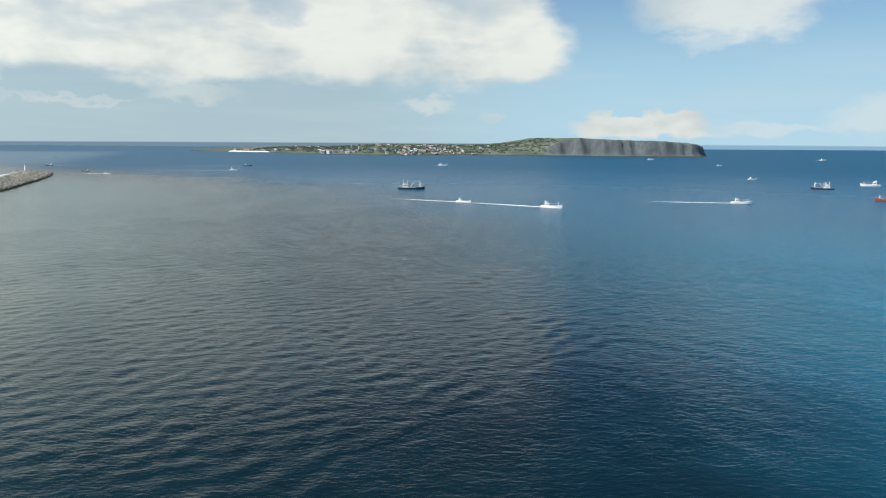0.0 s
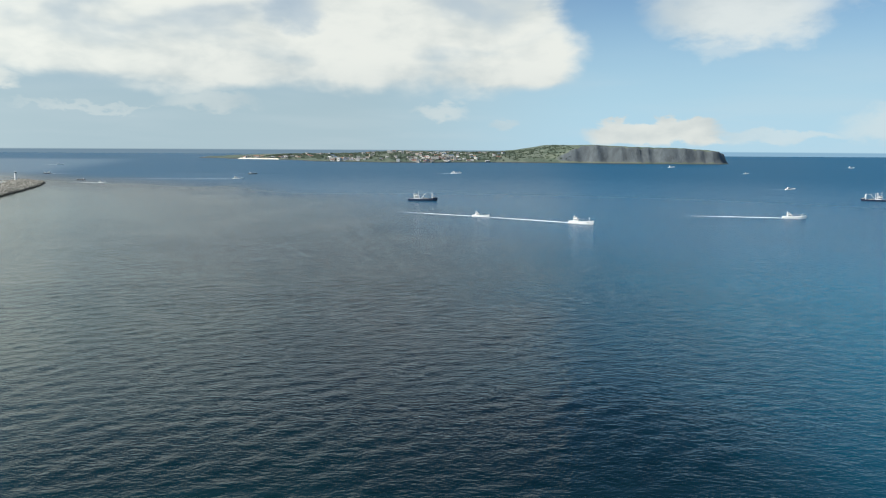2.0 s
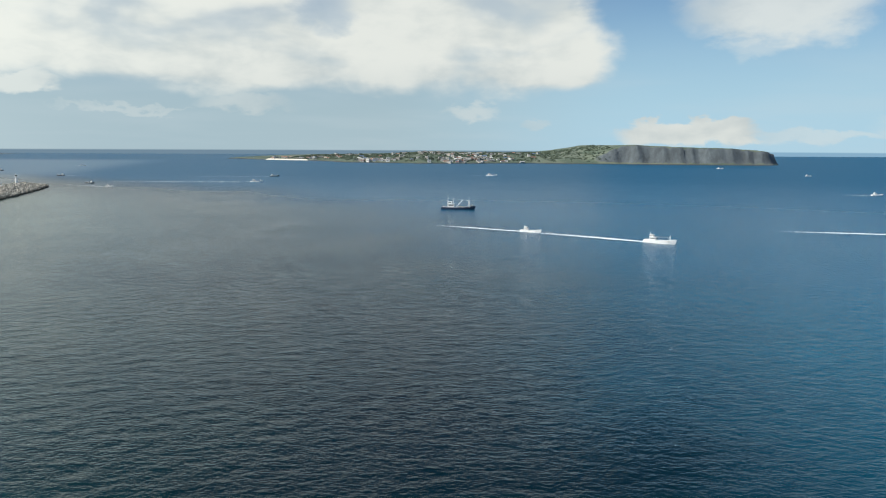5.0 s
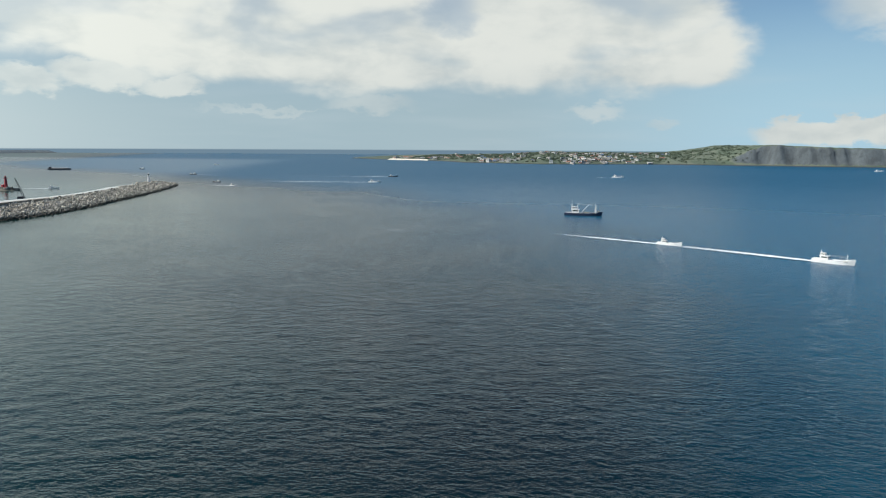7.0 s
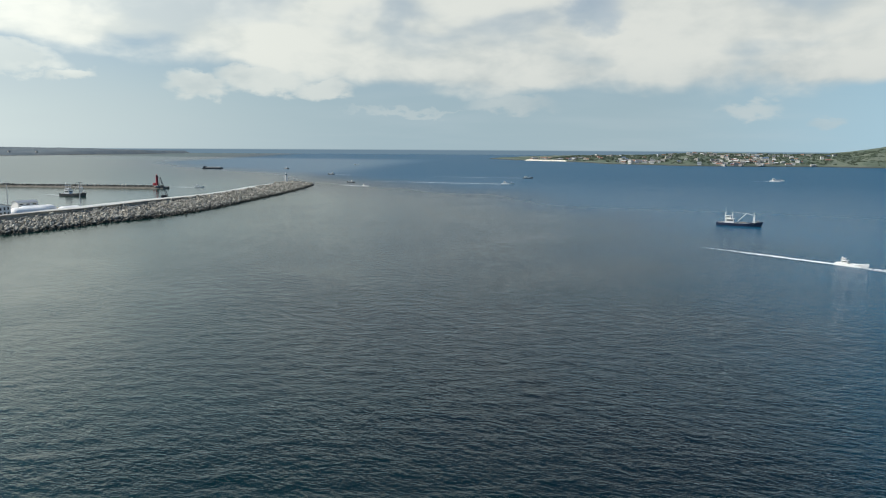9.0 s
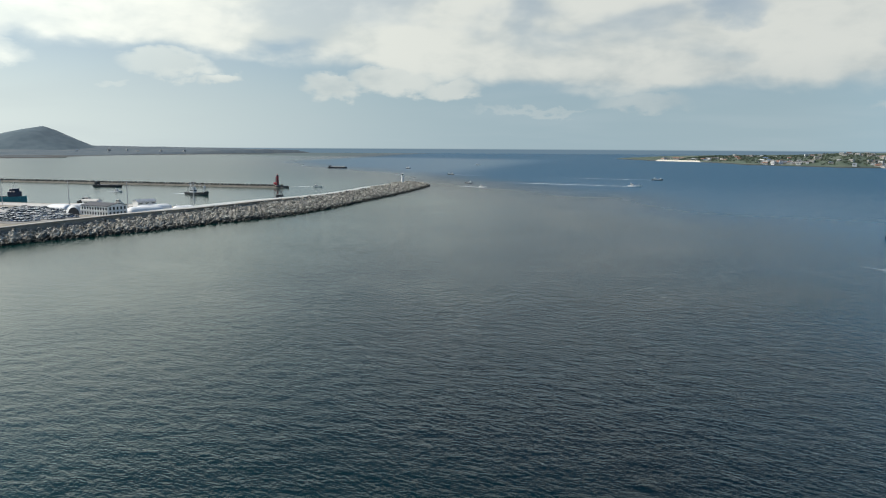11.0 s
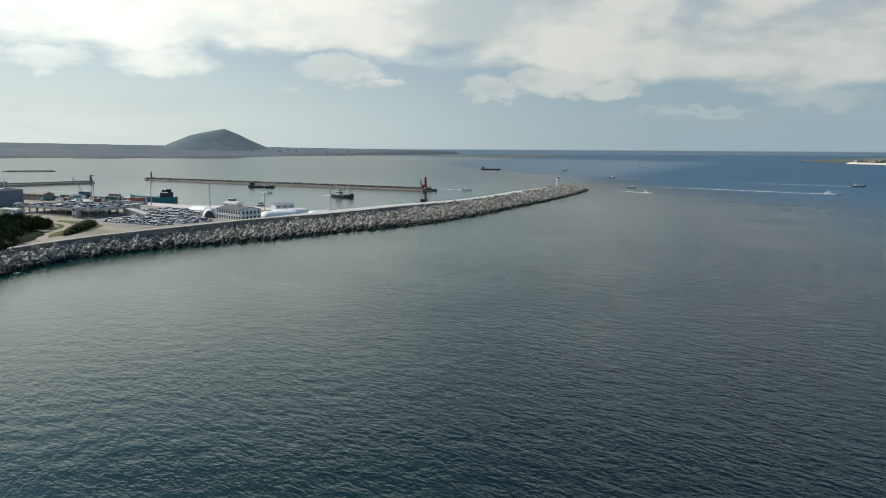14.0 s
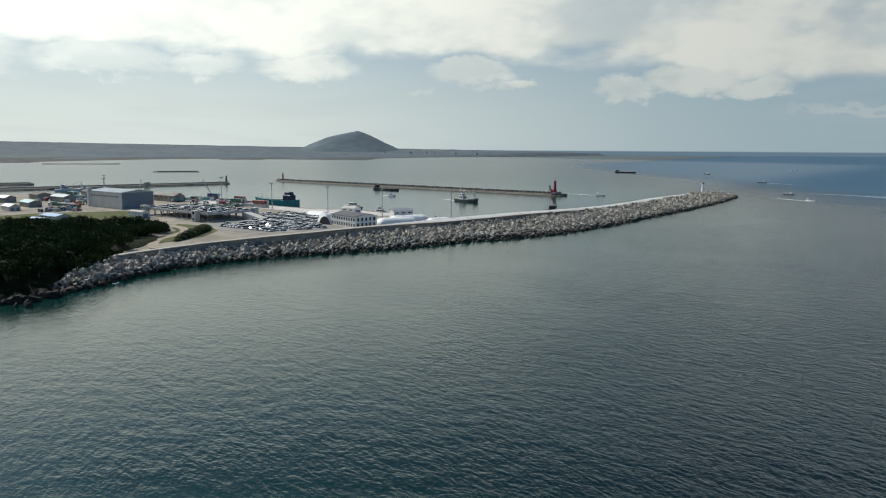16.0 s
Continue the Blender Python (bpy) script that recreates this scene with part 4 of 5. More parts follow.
def wake(x, y, heading, length, wide, label="white foaming wake trailing behind a boat"):
    """Foam behind a boat whose stern is at x, y."""
    me = bpy.data.meshes.new("wake")
    n_ = max(8, int(length / 2.5))
    vs, fs, uv = [], [], []
    r = random.Random(int(x * 7 + y))
    for i in range(n_ + 1):
        t = i / n_
        wd = wide * (0.55 + 0.9 * min(1, t * 2.5)) * (0.85 + 0.3 * r.random()) / 2
        bend = 0.02 * length * math.sin(t * 2.2 + y) * t
        for k in range(5):
            q = k / 4
            vs.append((-t * length + wide * 0.9, (q * 2 - 1) * wd + bend, 0.06 + 0.25 * (1 - t) ** 6 * math.sin(q * math.pi)))
            uv.append((t, q))
    for i in range(n_):
        for k in range(4):
            fs.append((i * 5 + k, i * 5 + k + 1, i * 5 + k + 6, i * 5 + k + 5))
    c, s_ = math.cos(radians(heading)), math.sin(radians(heading))
    wx = np.array([x + c * a - s_ * b for a, b, _ in vs])
    wy = np.array([y + s_ * a + c * b for a, b, _ in vs])
    lift = wave_z(wx, wy, sea_gap(wx, wy)) * np.clip((1900 - np.hypot(wx - SEA_X, wy - SEA_Y)) / 500, 0, 1)
    vs = [(a, b, e + float(z_) + 0.1) for (a, b, e), z_ in zip(vs, lift)]
    me.from_pydata(vs, [], fs)
    layer = me.uv_layers.new(name="UVMap")
    for loop in me.loops:
        layer.data[loop.index].uv = uv[loop.vertex_index]
    me.materials.append(M_FOAM)
    ob = new("wake", me)
    ob.matrix_basis = pose(x, y, 0, 0, 0, heading)
    return tagged(ob, label, "wake", "boat wakes")


def underway(x, y, heading, L, hull, label, trail, wide=None, **more):
    t = fishing_boat(x, y, heading, L, hull, label, **more)
    c, s_ = math.cos(radians(heading)), math.sin(radians(heading))
    wake(x - c * L * 0.42, y - s_ * L * 0.42, heading, trail, wide or L * 0.3)
    return t


fishing_boat(187, 946, -4, 27, M_NAVY, "dark navy carrier boat with white masts and derrick at anchor", 2, True, "ship")
underway(236, 790, -28, 13, M_WHITE, "small white motor boat heading out over a wake", 95, 5.0, masts=1, rack=False)
underway(302, 746, -34, 17, M_WHITE, "white fishing boat with a deck rack running out", 125, 7.0)
underway(468, 793, -12, 16, M_WHITE, "white fishing boat speeding across blue water", 110, 6.0)
fishing_boat(636, 978, 172, 23, M_NAVY, "dark squid boat with white masts lying still", 3, True)
fishing_boat(728, 1043, 176, 22, M_WHITE, "white squid boat with a tall mast lying still", 2)
fishing_boat(612, 826, 165, 20, M_RUST, "red and dark fishing boat drifting", 2)
underway(645, 1172, 8, 13, M_WHITE, "small white launch crossing the strait", 60, 3.0, masts=1, rack=False)
underway(225, 1660, -4, 20, M_WHITE, "white ferry boat far out with a thin wake", 70, 4.0)
underway(-118, 1374, 4, 17, M_WHITE, "white boat drawing a very long thin wake", 330, 7.0)
underway(-150, 1572, 8, 16, M_DARK, "dark boat trailing a long thin wake", 260, 6.0)
underway(-262, 1234, -14, 11, M_WHITE, "small white speedboat passing the breakwater head", 70, 5.0, masts=1, rack=False)
underway(824, 1740, 10, 12, M_WHITE, "small white boat far off the island", 26, 3.0, masts=1, rack=False)
underway(815, 2210, 6, 18, M_WHITE, "white excursion boat below the island cliffs", 60, 5.0)
underway(1330, 2260, 5, 18, M_WHITE, "white boat far off near the horizon", 40, 5.0)
underway(-815, 2140, 15, 15, M_WHITE, "white fast boat far out in the strait", 70, 5.0, masts=1)
fishing_boat(-770, 1760, 160, 17, M_DARK, "dark fishing boat far beyond the breakwater head", 2)
underway(-510, 1540, 172, 15, M_DARK, "dark boat with a pale wake beyond the lighthouse", 110, 5.0)
fishing_boat(-330, 1310, 178, 12, M_DARK, "small dark boat off the breakwater head", 1, rack=False)
underway(-424, 1112, 12, 12, M_WHITE, "small boat leaving the harbour mouth at speed", 60, 4.0, masts=1, rack=False)
underway(-425, 938, 4, 31, M_DARK, "dark workboat with rusty gear entering the harbour", 45, 4.0, derrick=True)
underway(-523, 912, 3, 13, M_WHITE, "white patrol launch inside the harbour", 30, 3.0, masts=1, rack=False)
for x, y, hd in ((-360, 3700, 10), (-900, 3500, 20), (-760, 3370, 0)):
    fishing_boat(x, y, hd, 20, M_WHITE, "white boat near the island's far tip", 1, rack=False)


# broken surf along the rocks below the bluff
for x, y, hd, length in ((-161, 593, -55, 9), (-159, 585, -50, 12), (-176, 606, -60, 7), (-154, 577, -48, 10), (-180, 618, -60, 6), (-144, 566, -45, 12)):
    wake(x, y, hd, length * 0.6, 0.8, "thin white surf breaking on the shore rocks")


def barge(x, y, heading, L, W, mat, label, house=True, z=0.0):
    t = thing("barge", pose(x, y, z, 0, 0, heading), label, "barge", "barges")
    h = part("hull", hull_mesh(L, W, 2.2, 0.25, 1.0, 0.4), mat, t)
    bm = B()
    box(bm, 0, 0, 2.1, L * 0.7, W * 0.82, 0.5, 0, 0.1)
    part("coaming", bm, M_DARK, h)
    if house:
        wheelhouse(t, -L * 0.42, 2.1, L * 0.09, W * 0.6, 3.4, M_DARK)
        bm = B()
        rod(bm, (-L * 0.42, 0, 5), (-L * 0.42, 0, 9), 0.12, 0.06, 6)
        part("mast", bm, M_DARK, t)
    return t


barge(-618, 958, 18, 38, 9, M_DARK, "long dark cargo barge moored below the mole")
t_ = barge(-906, 1678, 14, 46, 11, M_DARK, "long low freighter with pale deck cargo at anchor")
bm = B()
box(bm, 2, 0, 2.6, 36, 8, 1.6, 0, 0.2)
part("deck_cargo", bm, M_PALE, t_)

# floating crane behind the breakwater
fc = thing("floating_crane", pose(-300, 938, 0, 0, 0, 35), "floating crane with a leaning dark lattice boom", "crane")
bm = B()
box(bm, 0, 0, -0.6, 22, 10, 2.2, 0, 0.2)
part("pontoon", bm, M_DARK, fc)
bm = B()
box(bm, -4, 0, 1.6, 5, 4, 3.5, 0, 0.15)
part("cab", bm, M_DARK, fc)


def lattice(bm, a, b, w1, w2, bays, r):
    a, b = Vector(a), Vector(b)
    d = (b - a).normalized()
    u = d.cross(Vector((0, 1, 0))).normalized()
    v = d.cross(u)
    ring = lambda t: [a.lerp(b, t) + (u * i + v * j) * (w1 + (w2 - w1) * t) / 2 for i, j in ((1, 1), (1, -1), (-1, -1), (-1, 1))]
    for k in range(bays):
        p, q = ring(k / bays), ring((k + 1) / bays)
        for i in range(4):
            rod(bm, p[i], q[i], r, n=4)
            rod(bm, p[i], q[(i + 1) % 4], r * 0.6, n=4)
    return bm


part("boom", lattice(B(), (-1, 0, 3), (-8, 5, 21), 1.6, 0.6, 9, 0.14), M_DARK, fc)
bm = B()
rod(bm, (-8, 5, 21), (-9.5, 5.5, 3), 0.08, n=4)
rod(bm, (-6, 0, 5), (-8, 5, 21), 0.08, n=4)
part("cable", bm, M_DARK, fc)


# ---- harbour buildings ----
def gable(bm, l, wd, h, roof):
    """Box with a ridge along x, base centre at the origin."""
    pts = lambda x: [(x, -wd / 2, 0), (x, -wd / 2, h), (x, 0, h + roof), (x, wd / 2, h), (x, wd / 2, 0)]
    return loft(bm, [pts(-l / 2), pts(l / 2)])


def roof_sheet(bm, l, wd, h, roof, over=0.5, thick=0.18):
    k = roof / (wd / 2)
    o = wd / 2 + over
    pts = lambda x: [(x, -o, h - over * k), (x, 0, h + roof), (x, o, h - over * k), (x, o, h - over * k + thick), (x, 0, h + roof + thick), (x, -o, h - over * k + thick)]
    return loft(bm, [pts(-l / 2 - over), pts(l / 2 + over)])


def shed(name, x, y, rz, l, wd, h, roof, wall, top, label, category, windows=0, doors=1, z=GZ, group=""):
    t = thing(name, pose(x, y, z, 0, 0, rz), label, category, group)
    w_ = part("wall", gable(B(), l, wd, h, roof), wall, t)
    part("roof", roof_sheet(B(), l, wd, h, roof), top, t)
    for i in range(windows):
        px = -l / 2 + (i + 0.5) * l / windows
        for sy in (-1, 1):
            bm = B()
            box(bm, px, sy * wd / 2, h * 0.62, l / windows * 0.5, 0.12, h * 0.16)
            part("window", bm, M_GLASS, w_)
    for i in range(doors):
        bm = B()
        box(bm, l / 2, (i - (doors - 1) / 2) * wd / doors, 0, 0.14, min(4.5, wd / doors * 0.6), min(4.2, h * 0.7))
        part("door", bm, M_BLUEGREY, w_)
    return t


# large hall: pale long side with a window row, gable end's shade painted blue-grey
hall = thing("warehouse", pose(-463, 644, GZ, 0, 0, 20), "large harbour hall with pale walls, one end painted blue-grey for shade", "warehouse")
hw = part("wall", gable(B(), 46, 25, 12.0, 1.6), M_GREYWALL, hall)
part("roof", roof_sheet(B(), 46, 25, 12.0, 1.6, 0.6, 0.3), M_BLUEGREY, hall)
for i in range(11):
    bm = B()
    box(bm, -19 + i * 3.6, -12.5, 8.4, 2.0, 0.14, 1.1)
    part("window", bm, M_GLASS, hw)
bm = B()
box(bm, 23.02, 0, 0.3, 0.14, 24.6, 11.6)
part("shaded_end", bm, M_BLUEGREY, hw, "blue-grey end sheet, its shade put into the colour")
bm = B()
for i in range(12):
    box(bm, 23.12, -11 + i * 2, 0.3, 0.1, 0.25, 11.4)
part("cladding_rib", bm, M_BLUEGREY, hw)
bm = B()
box(bm, -24.2, -12.2, 0, 2.5, 2.5, 14.5, 0, 0.1)
part("stair_tower", bm, M_WHITE, hall)

# parking deck
PD = pose(-357, 674, GZ, 0, 0, 18.7)
deck = thing("parking_deck", PD, "two-storey concrete parking deck with a ramp", "parking deck")
for z_ in (0.15, 4.2):
    bm = B()
    box(bm, 0, 0, z_, 72, 34, 0.5, 0, 0.05)
    part("floor_slab", bm, M_PALE, deck)
for sx, sy, lx, ly in ((0, -16.9, 72, 0.25), (0, 16.9, 72, 0.25), (-35.9, 0, 0.25, 33.4), (35.9, 0, 0.25, 33.4)):
    bm = B()
    box(bm, sx, sy, 4.7, lx, ly, 1.0)
    part("railing", bm, M_PALE, deck)
bm = B()
box(bm, 0, 0, 0.65, 0.6, 0.6, 3.55)
col0 = part("column", bm, M_CONCRETE, deck)
k_ = 0
for i in range(10):
    for j in range(4):
        o = col0 if k_ == 0 else col0.copy()
        if k_:
            scene.collection.objects.link(o)
        k_ += 1
        o.location = (-34 + i * 7.55, -15.5 + j * 10.3, 0)
for sx, sy in ((-34, -18.6), (26, -18.8), (35, 18.4)):
    bm = B()
    box(bm, sx, sy, 0, 4.0, 3.4, 6.6, 0, 0.1)
    box(bm, sx, sy, 6.6, 4.6, 4.0, 0.3)
    st = part("stair_tower", bm, M_GREYWALL, deck)
    for kz in (1.4, 5.2):
        bm = B()
        box(bm, sx, sy - 1.7, kz - 0.6, 2.2, 0.12, 1.3)
        part("window", bm, M_GLASS, st)
bm = B()
loft(bm, [[(36, 8, 0.1), (36, 14, 0.1), (36, 14, 4.7), (36, 8, 4.7)], [(62, 8, 0.0), (62, 14, 0.0), (62, 14, 0.25), (62, 8, 0.25)]])
part("ramp", bm, M_PALE, deck)

# white terminal building with dark roof
term = thing("terminal_building", pose(-255.5, 737.5, GZ, 0, 0, 8), "white two-storey terminal with dark window rows", "building")
tw = part("wall", gable(B(), 25, 15, 6.4, 1.6), M_WHITE, term)
part("roof", roof_sheet(B(), 25, 15, 6.4, 1.6, 0.4, 0.25), M_DARK, term, "dark grey pitched roof")
for fl in (0.8, 3.9):
    for i in range(10):
        bm = B()
        box(bm, -11.2 + i * 2.48, -7.5, fl, 1.15, 0.14, 1.7)
        part("window", bm, M_GLASS, tw)
    for i in range(5):
        bm = B()
        box(bm, 12.5, -5.6 + i * 2.8, fl, 0.14, 1.2, 1.9)
        part("window", bm, M_GLASS, tw)
bm = B()
box(bm, 0, -7.6, 3.3, 25.2, 0.3, 0.2)
part("string_course", bm, M_WHITE, tw)


def vault(name, x, y, rz, l, rad, tall, label, ends=True, hole=False):
    t = thing(name, pose(x, y, GZ, 0, 0, rz), label, "tent", "white harbour tents")
    bm = B()
    rings = []
    n_ = 14
    for i in range(n_ + 1):
        px = -l / 2 + l * i / n_
        f = 1.0
        if ends:
            e = min(i, n_ - i) / n_
            f = min(1.0, 0.25 + math.sqrt(max(0, e) * 5.0))
        f *= 1 + (0.012 if i % 2 else -0.012)
        rings.append([(px, rad * math.cos(a) * min(1, f + 0.15), tall * math.sin(a) * f) for a in [math.pi * k / 12 for k in range(13)]])
    loft(bm, rings)
    part("membrane", bm, M_FABRIC, t, "", None, True)
    if hole:
        # flat dark panel paints the shade inside the open arch
        bm = B()
        bm.faces.new([bm.verts.new((l / 2 + 0.05, 0.72 * rad * math.cos(a), 0.72 * tall * math.sin(a))) for a in [math.pi * k / 12 for k in range(13)]])
        r_ = bmesh.ops.extrude_face_region(bm, geom=list(bm.faces))
        bmesh.ops.translate(bm, verts=[v for v in r_["geom"] if isinstance(v, bmesh.types.BMVert)], vec=(0.1, 0, 0))
        part("doorway", bm, M_DARK, t)
    bm = B()
    for sy in (-1, 1):
        box(bm, 0, sy * rad * 1.02, 0, l * 0.96, 0.4, 0.35)
    part("skirt", bm, M_CONCRETE, t)
    return t


vault("arched_tent", -276, 734, -62, 18, 5.5, 6.6, "white arched tent hall with a dark doorway", False, True)
vault("membrane_hall", -250, 763, 84, 26, 5.4, 4.2, "long inflated white membrane hall")
vault("membrane_hall", -263, 779, 84, 26, 5.0, 3.8, "long inflated white membrane hall")
vault("membrane_hall", -243, 789, 86, 16, 4.6, 3.4, "short inflated white membrane hall")
vault("membrane_hall", -318, 742, 20, 18, 5.5, 3.6, "low white membrane roof beside the car park")
shed("shed", -288, 788, 84, 14, 8, 4.5, 1.2, M_WHITE, M_STEEL, "white quayside shed with a metal roof", "shed", 3)
shed("shed", -326, 770, 20, 12, 7, 4.0, 1.2, M_WHITE, M_PALE, "low pale quayside shed", "shed", 2)
shed("blue_roofed_shed", -372, 592, 25, 18, 9, 2.6, 1.0, M_GREYWALL, M_BLUEROOF, "long low shed with a bright blue roof", "shed", 4, z=GZ + 1.0)
shed("blue_roofed_shed", -354, 582, 25, 13, 7, 2.4, 0.9, M_GREYWALL, M_BLUEROOF, "small low shed with a bright blue roof", "shed", 3, z=GZ + 1.0)
shed("blue_roofed_shed", -328, 604, 10, 9, 6, 2.6, 0.9, M_GREYWALL, M_BLUEROOF, "small low shed with a bright blue roof", "shed", 2, z=GZ + 1.0)
shed("store_building", -372, 640, 19, 16, 6, 4.0, 0.4, M_WHITE, M_PALE, "white flat-roofed store by the parking deck", "building", 4)
r8 = random.Random(8)
for x, y, rz, l, wd, h in ((-500, 586, 15, 20, 9, 3.6), (-545, 612, 20, 24, 10, 4.2), (-588, 598, 15, 20, 11, 4), (-470, 572, 18, 15, 7, 3.2),
                           (-560, 570, 30, 20, 9, 4), (-610, 640, 12, 20, 9, 4), (-508, 688, 20, 30, 10, 5)):
    shed("yard_shed", x, y, rz, l, wd, h, 1.6, r8.choice((M_GREYWALL, M_CONCRETE, M_BLUEGREY, M_CONCRETE)), r8.choice((M_MOLE, M_BLUEGREY, M_TEAL, M_CONCRETE)),
         "low weathered yard shed with a metal roof", "shed", 4, 2, GZ, "yard sheds")


# ---- containers and stacks ----
def container():
    t = thing("shipping_container", pose(0, 0, 0), "corrugated steel shipping container on the quay", "container", "containers on the quay")
    bm = B()
    box(bm, 0, 0, 0.12, 12.0, 2.34, 2.46)
    for i in range(19):
        for sy in (-1, 1):
            box(bm, -5.4 + i * 0.6, sy * 1.19, 0.3, 0.28, 0.06, 2.1)
    for sx in (-1, 1):
        for sy in (-1, 1):
            box(bm, sx * 6.0, sy * 1.15, 0, 0.2, 0.2, 2.7)
    part("body", bm, M_BOX, t)
    bm = B()
    box(bm, 6.05, 0, 0.2, 0.08, 2.2, 2.3)
    part("door", bm, M_STEEL, t)
    return t


c0 = container()
first = True
rc = random.Random(21)
for cx, cy, rz, cols, rws, levels in ((-430, 722, 20, 3, 2, 2), (-470, 726, 18, 3, 2, 2), (-512, 712, 28, 2, 3, 2), (-536, 690, 34, 2, 2, 2), (-420, 704, 20, 2, 1, 1),
                                      (-562, 652, 30, 2, 3, 1), (-590, 622, 20, 2, 2, 2), (-486, 606, 20, 2, 2, 1), (-536, 632, 12, 2, 2, 1)):
    for i in range(cols):
        for j in range(rws):
            for k in range(levels):
                if k and rc.random() < 0.45:
                    break
                m = pose(cx, cy, GZ + 0.05, 0, 0, rz) @ pose(i * 13.2 + rc.uniform(-0.5, 0.5), j * 3.4, 2.72 * k, 0, 0, rc.choice((0, 180)))
                if first:
                    c0.matrix_basis = m
                    first = False
                else:
                    copy_thing(c0, m)


def truck():
    t = thing("truck", pose(0, 0, 0), "parked box truck in the harbour yard", "truck", "trucks in the yard")
    bm = B()
    box(bm, 2.9, 0, 0.5, 1.7, 2.1, 2.0, 0, 0.15)
    cab_ = part("cab", bm, M_WHITE, t)
    bm = B()
    box(bm, 3.72, 0, 1.4, 0.08, 1.8, 0.8)
    part("windscreen", bm, M_GLASS, cab_)
    bm = B()
    box(bm, -0.8, 0, 0.95, 5.4, 2.2, 2.1, 0, 0.05)
    part("cargo_box", bm, M_BOX, t)
    for sx in (-2.2, -1.2, 2.8):
        for sy in (-1, 1):
            bm = B()
            rod(bm, (sx, sy * 0.8, 0.45), (sx, sy * 1.08, 0.45), 0.45, n=12)
            part("wheel", bm, M_RUBBER, t)
    return t


def gear_stack(seed):
    r = random.Random(seed)
    t = thing("gear_stack", pose(0, 0, 0), "stack of fish boxes and covered fishing gear", "stack", "gear stacks in the yard")
    for k in range(5):
        bm = B()
        box(bm, r.uniform(-3, 3), r.uniform(-1.6, 1.6), 0, r.uniform(1.5, 3.4), r.uniform(1.2, 2.4), r.uniform(0.8, 2.4), r.uniform(-20, 20), 0.12)
        part("crate", bm, M_BOX if k % 2 else (M_CONCRETE, M_GREYWALL, M_BLUEROOF)[k // 2], t)
    return t


ry = random.Random(62)
for proto, n_, spots_ in ((truck(), 16, ((-500, -420, 690, 715), (-600, -490, 600, 660))), (gear_stack(1), 26, ((-610, -480, 566, 650), (-470, -440, 590, 612))),
                          (gear_stack(2), 26, ((-600, -500, 575, 680), (-520, -420, 716, 730)))):
    done = 0
    for _ in range(n_):
        x0, x1, y0, y1 = ry.choice(spots_)
        m = pose(ry.uniform(x0, x1), ry.uniform(y0, y1), GZ, 0, 0, ry.uniform(0, 360))
        if done:
            copy_thing(proto, m)
        else:
            proto.matrix_basis = m
        done += 1

# ---- teal ship, ferry, moored craft ----
ship = thing("cargo_ship", pose(-452, 762, 0, 0, 0, 207), "moored cargo ship with a teal hull and dark deckhouse", "ship")
part("hull", hull_mesh(44, 9, 6.5, 0.25, 1.5), M_TEAL, ship)
bm = B()
box(bm, -14, 0, 6.5, 8, 7, 4.5, 0, 0.2)
box(bm, -14, 0, 11, 5, 6, 2.4, 0, 0.2)
sup = part("deckhouse", bm, M_NAVY, ship)
bm = B()
box(bm, -10, 0, 9, 0.1, 5.5, 1.0)
part("window_band", bm, M_GLASS, sup)
bm = B()
box(bm, 4, 0, 6.3, 22, 6.4, 0.9, 0, 0.1)
part("hatch", bm, M_DECK, ship)
bm = B()
rod(bm, (-14, 0, 13), (-14, 0, 19), 0.2, 0.08)
rod(bm, (16, 0, 7), (16, 0, 14), 0.2, 0.08)
part("mast", bm, M_STEEL, ship)

for fx, fy, fh, fl, lab in ((-396, 806, 20, 18, "grey and white car ferry moored at the quay"), (-350, 806, 10, 11, "white harbour ferry moored by the tents")):
    f_ = thing("ferry", pose(fx, fy, 0, 0, 0, fh), lab, "ferry", "ferries")
    part("hull", hull_mesh(fl, fl * 0.27, 2.6, 0.3), M_WHITE if fl < 15 else M_DARK, f_)
    for k, (s1, s2) in enumerate(((0.66, 0.22), (0.34, 0.18))):
        bm = B()
        box(bm, -fl * 0.06, 0, 2.3 + 1.9 * k, fl * s1, fl * s2, 1.9, 0, 0.15)
        dk = part("deckhouse", bm, M_GREYWALL, f_)
        bm = B()
        for sy in (-1, 1):
            box(bm, -fl * 0.06, sy * fl * s2 / 2, 2.9 + 1.9 * k, fl * s1 * 0.88, 0.1, 0.7)
        part("window_band", bm, M_GLASS, dk)
    bm = B()
    rod(bm, (-fl * 0.06, 0, 5.9), (-fl * 0.06, 0, 9.5), 0.14, 0.06)
    part("mast", bm, M_STEEL, f_)
rb = random.Random(5)
for x, y, hd in ((-318, 812, 20), (-296, 812, 15), (-280, 815, 25), (-560, 722, 60), (-640, 668, 30), (-690, 610, 80), (-700, 560, 85), (-655, 680, 40)):
    fishing_boat(x, y, hd, rb.uniform(11, 17), rb.choice((M_WHITE, M_NAVY, M_TEAL)), "small fishing boat moored at the harbour quay", 1)
fishing_boat(-770, 640, 85, 32, M_WHITE, "large pale vessel moored inside the pier", 2, True, "ship")

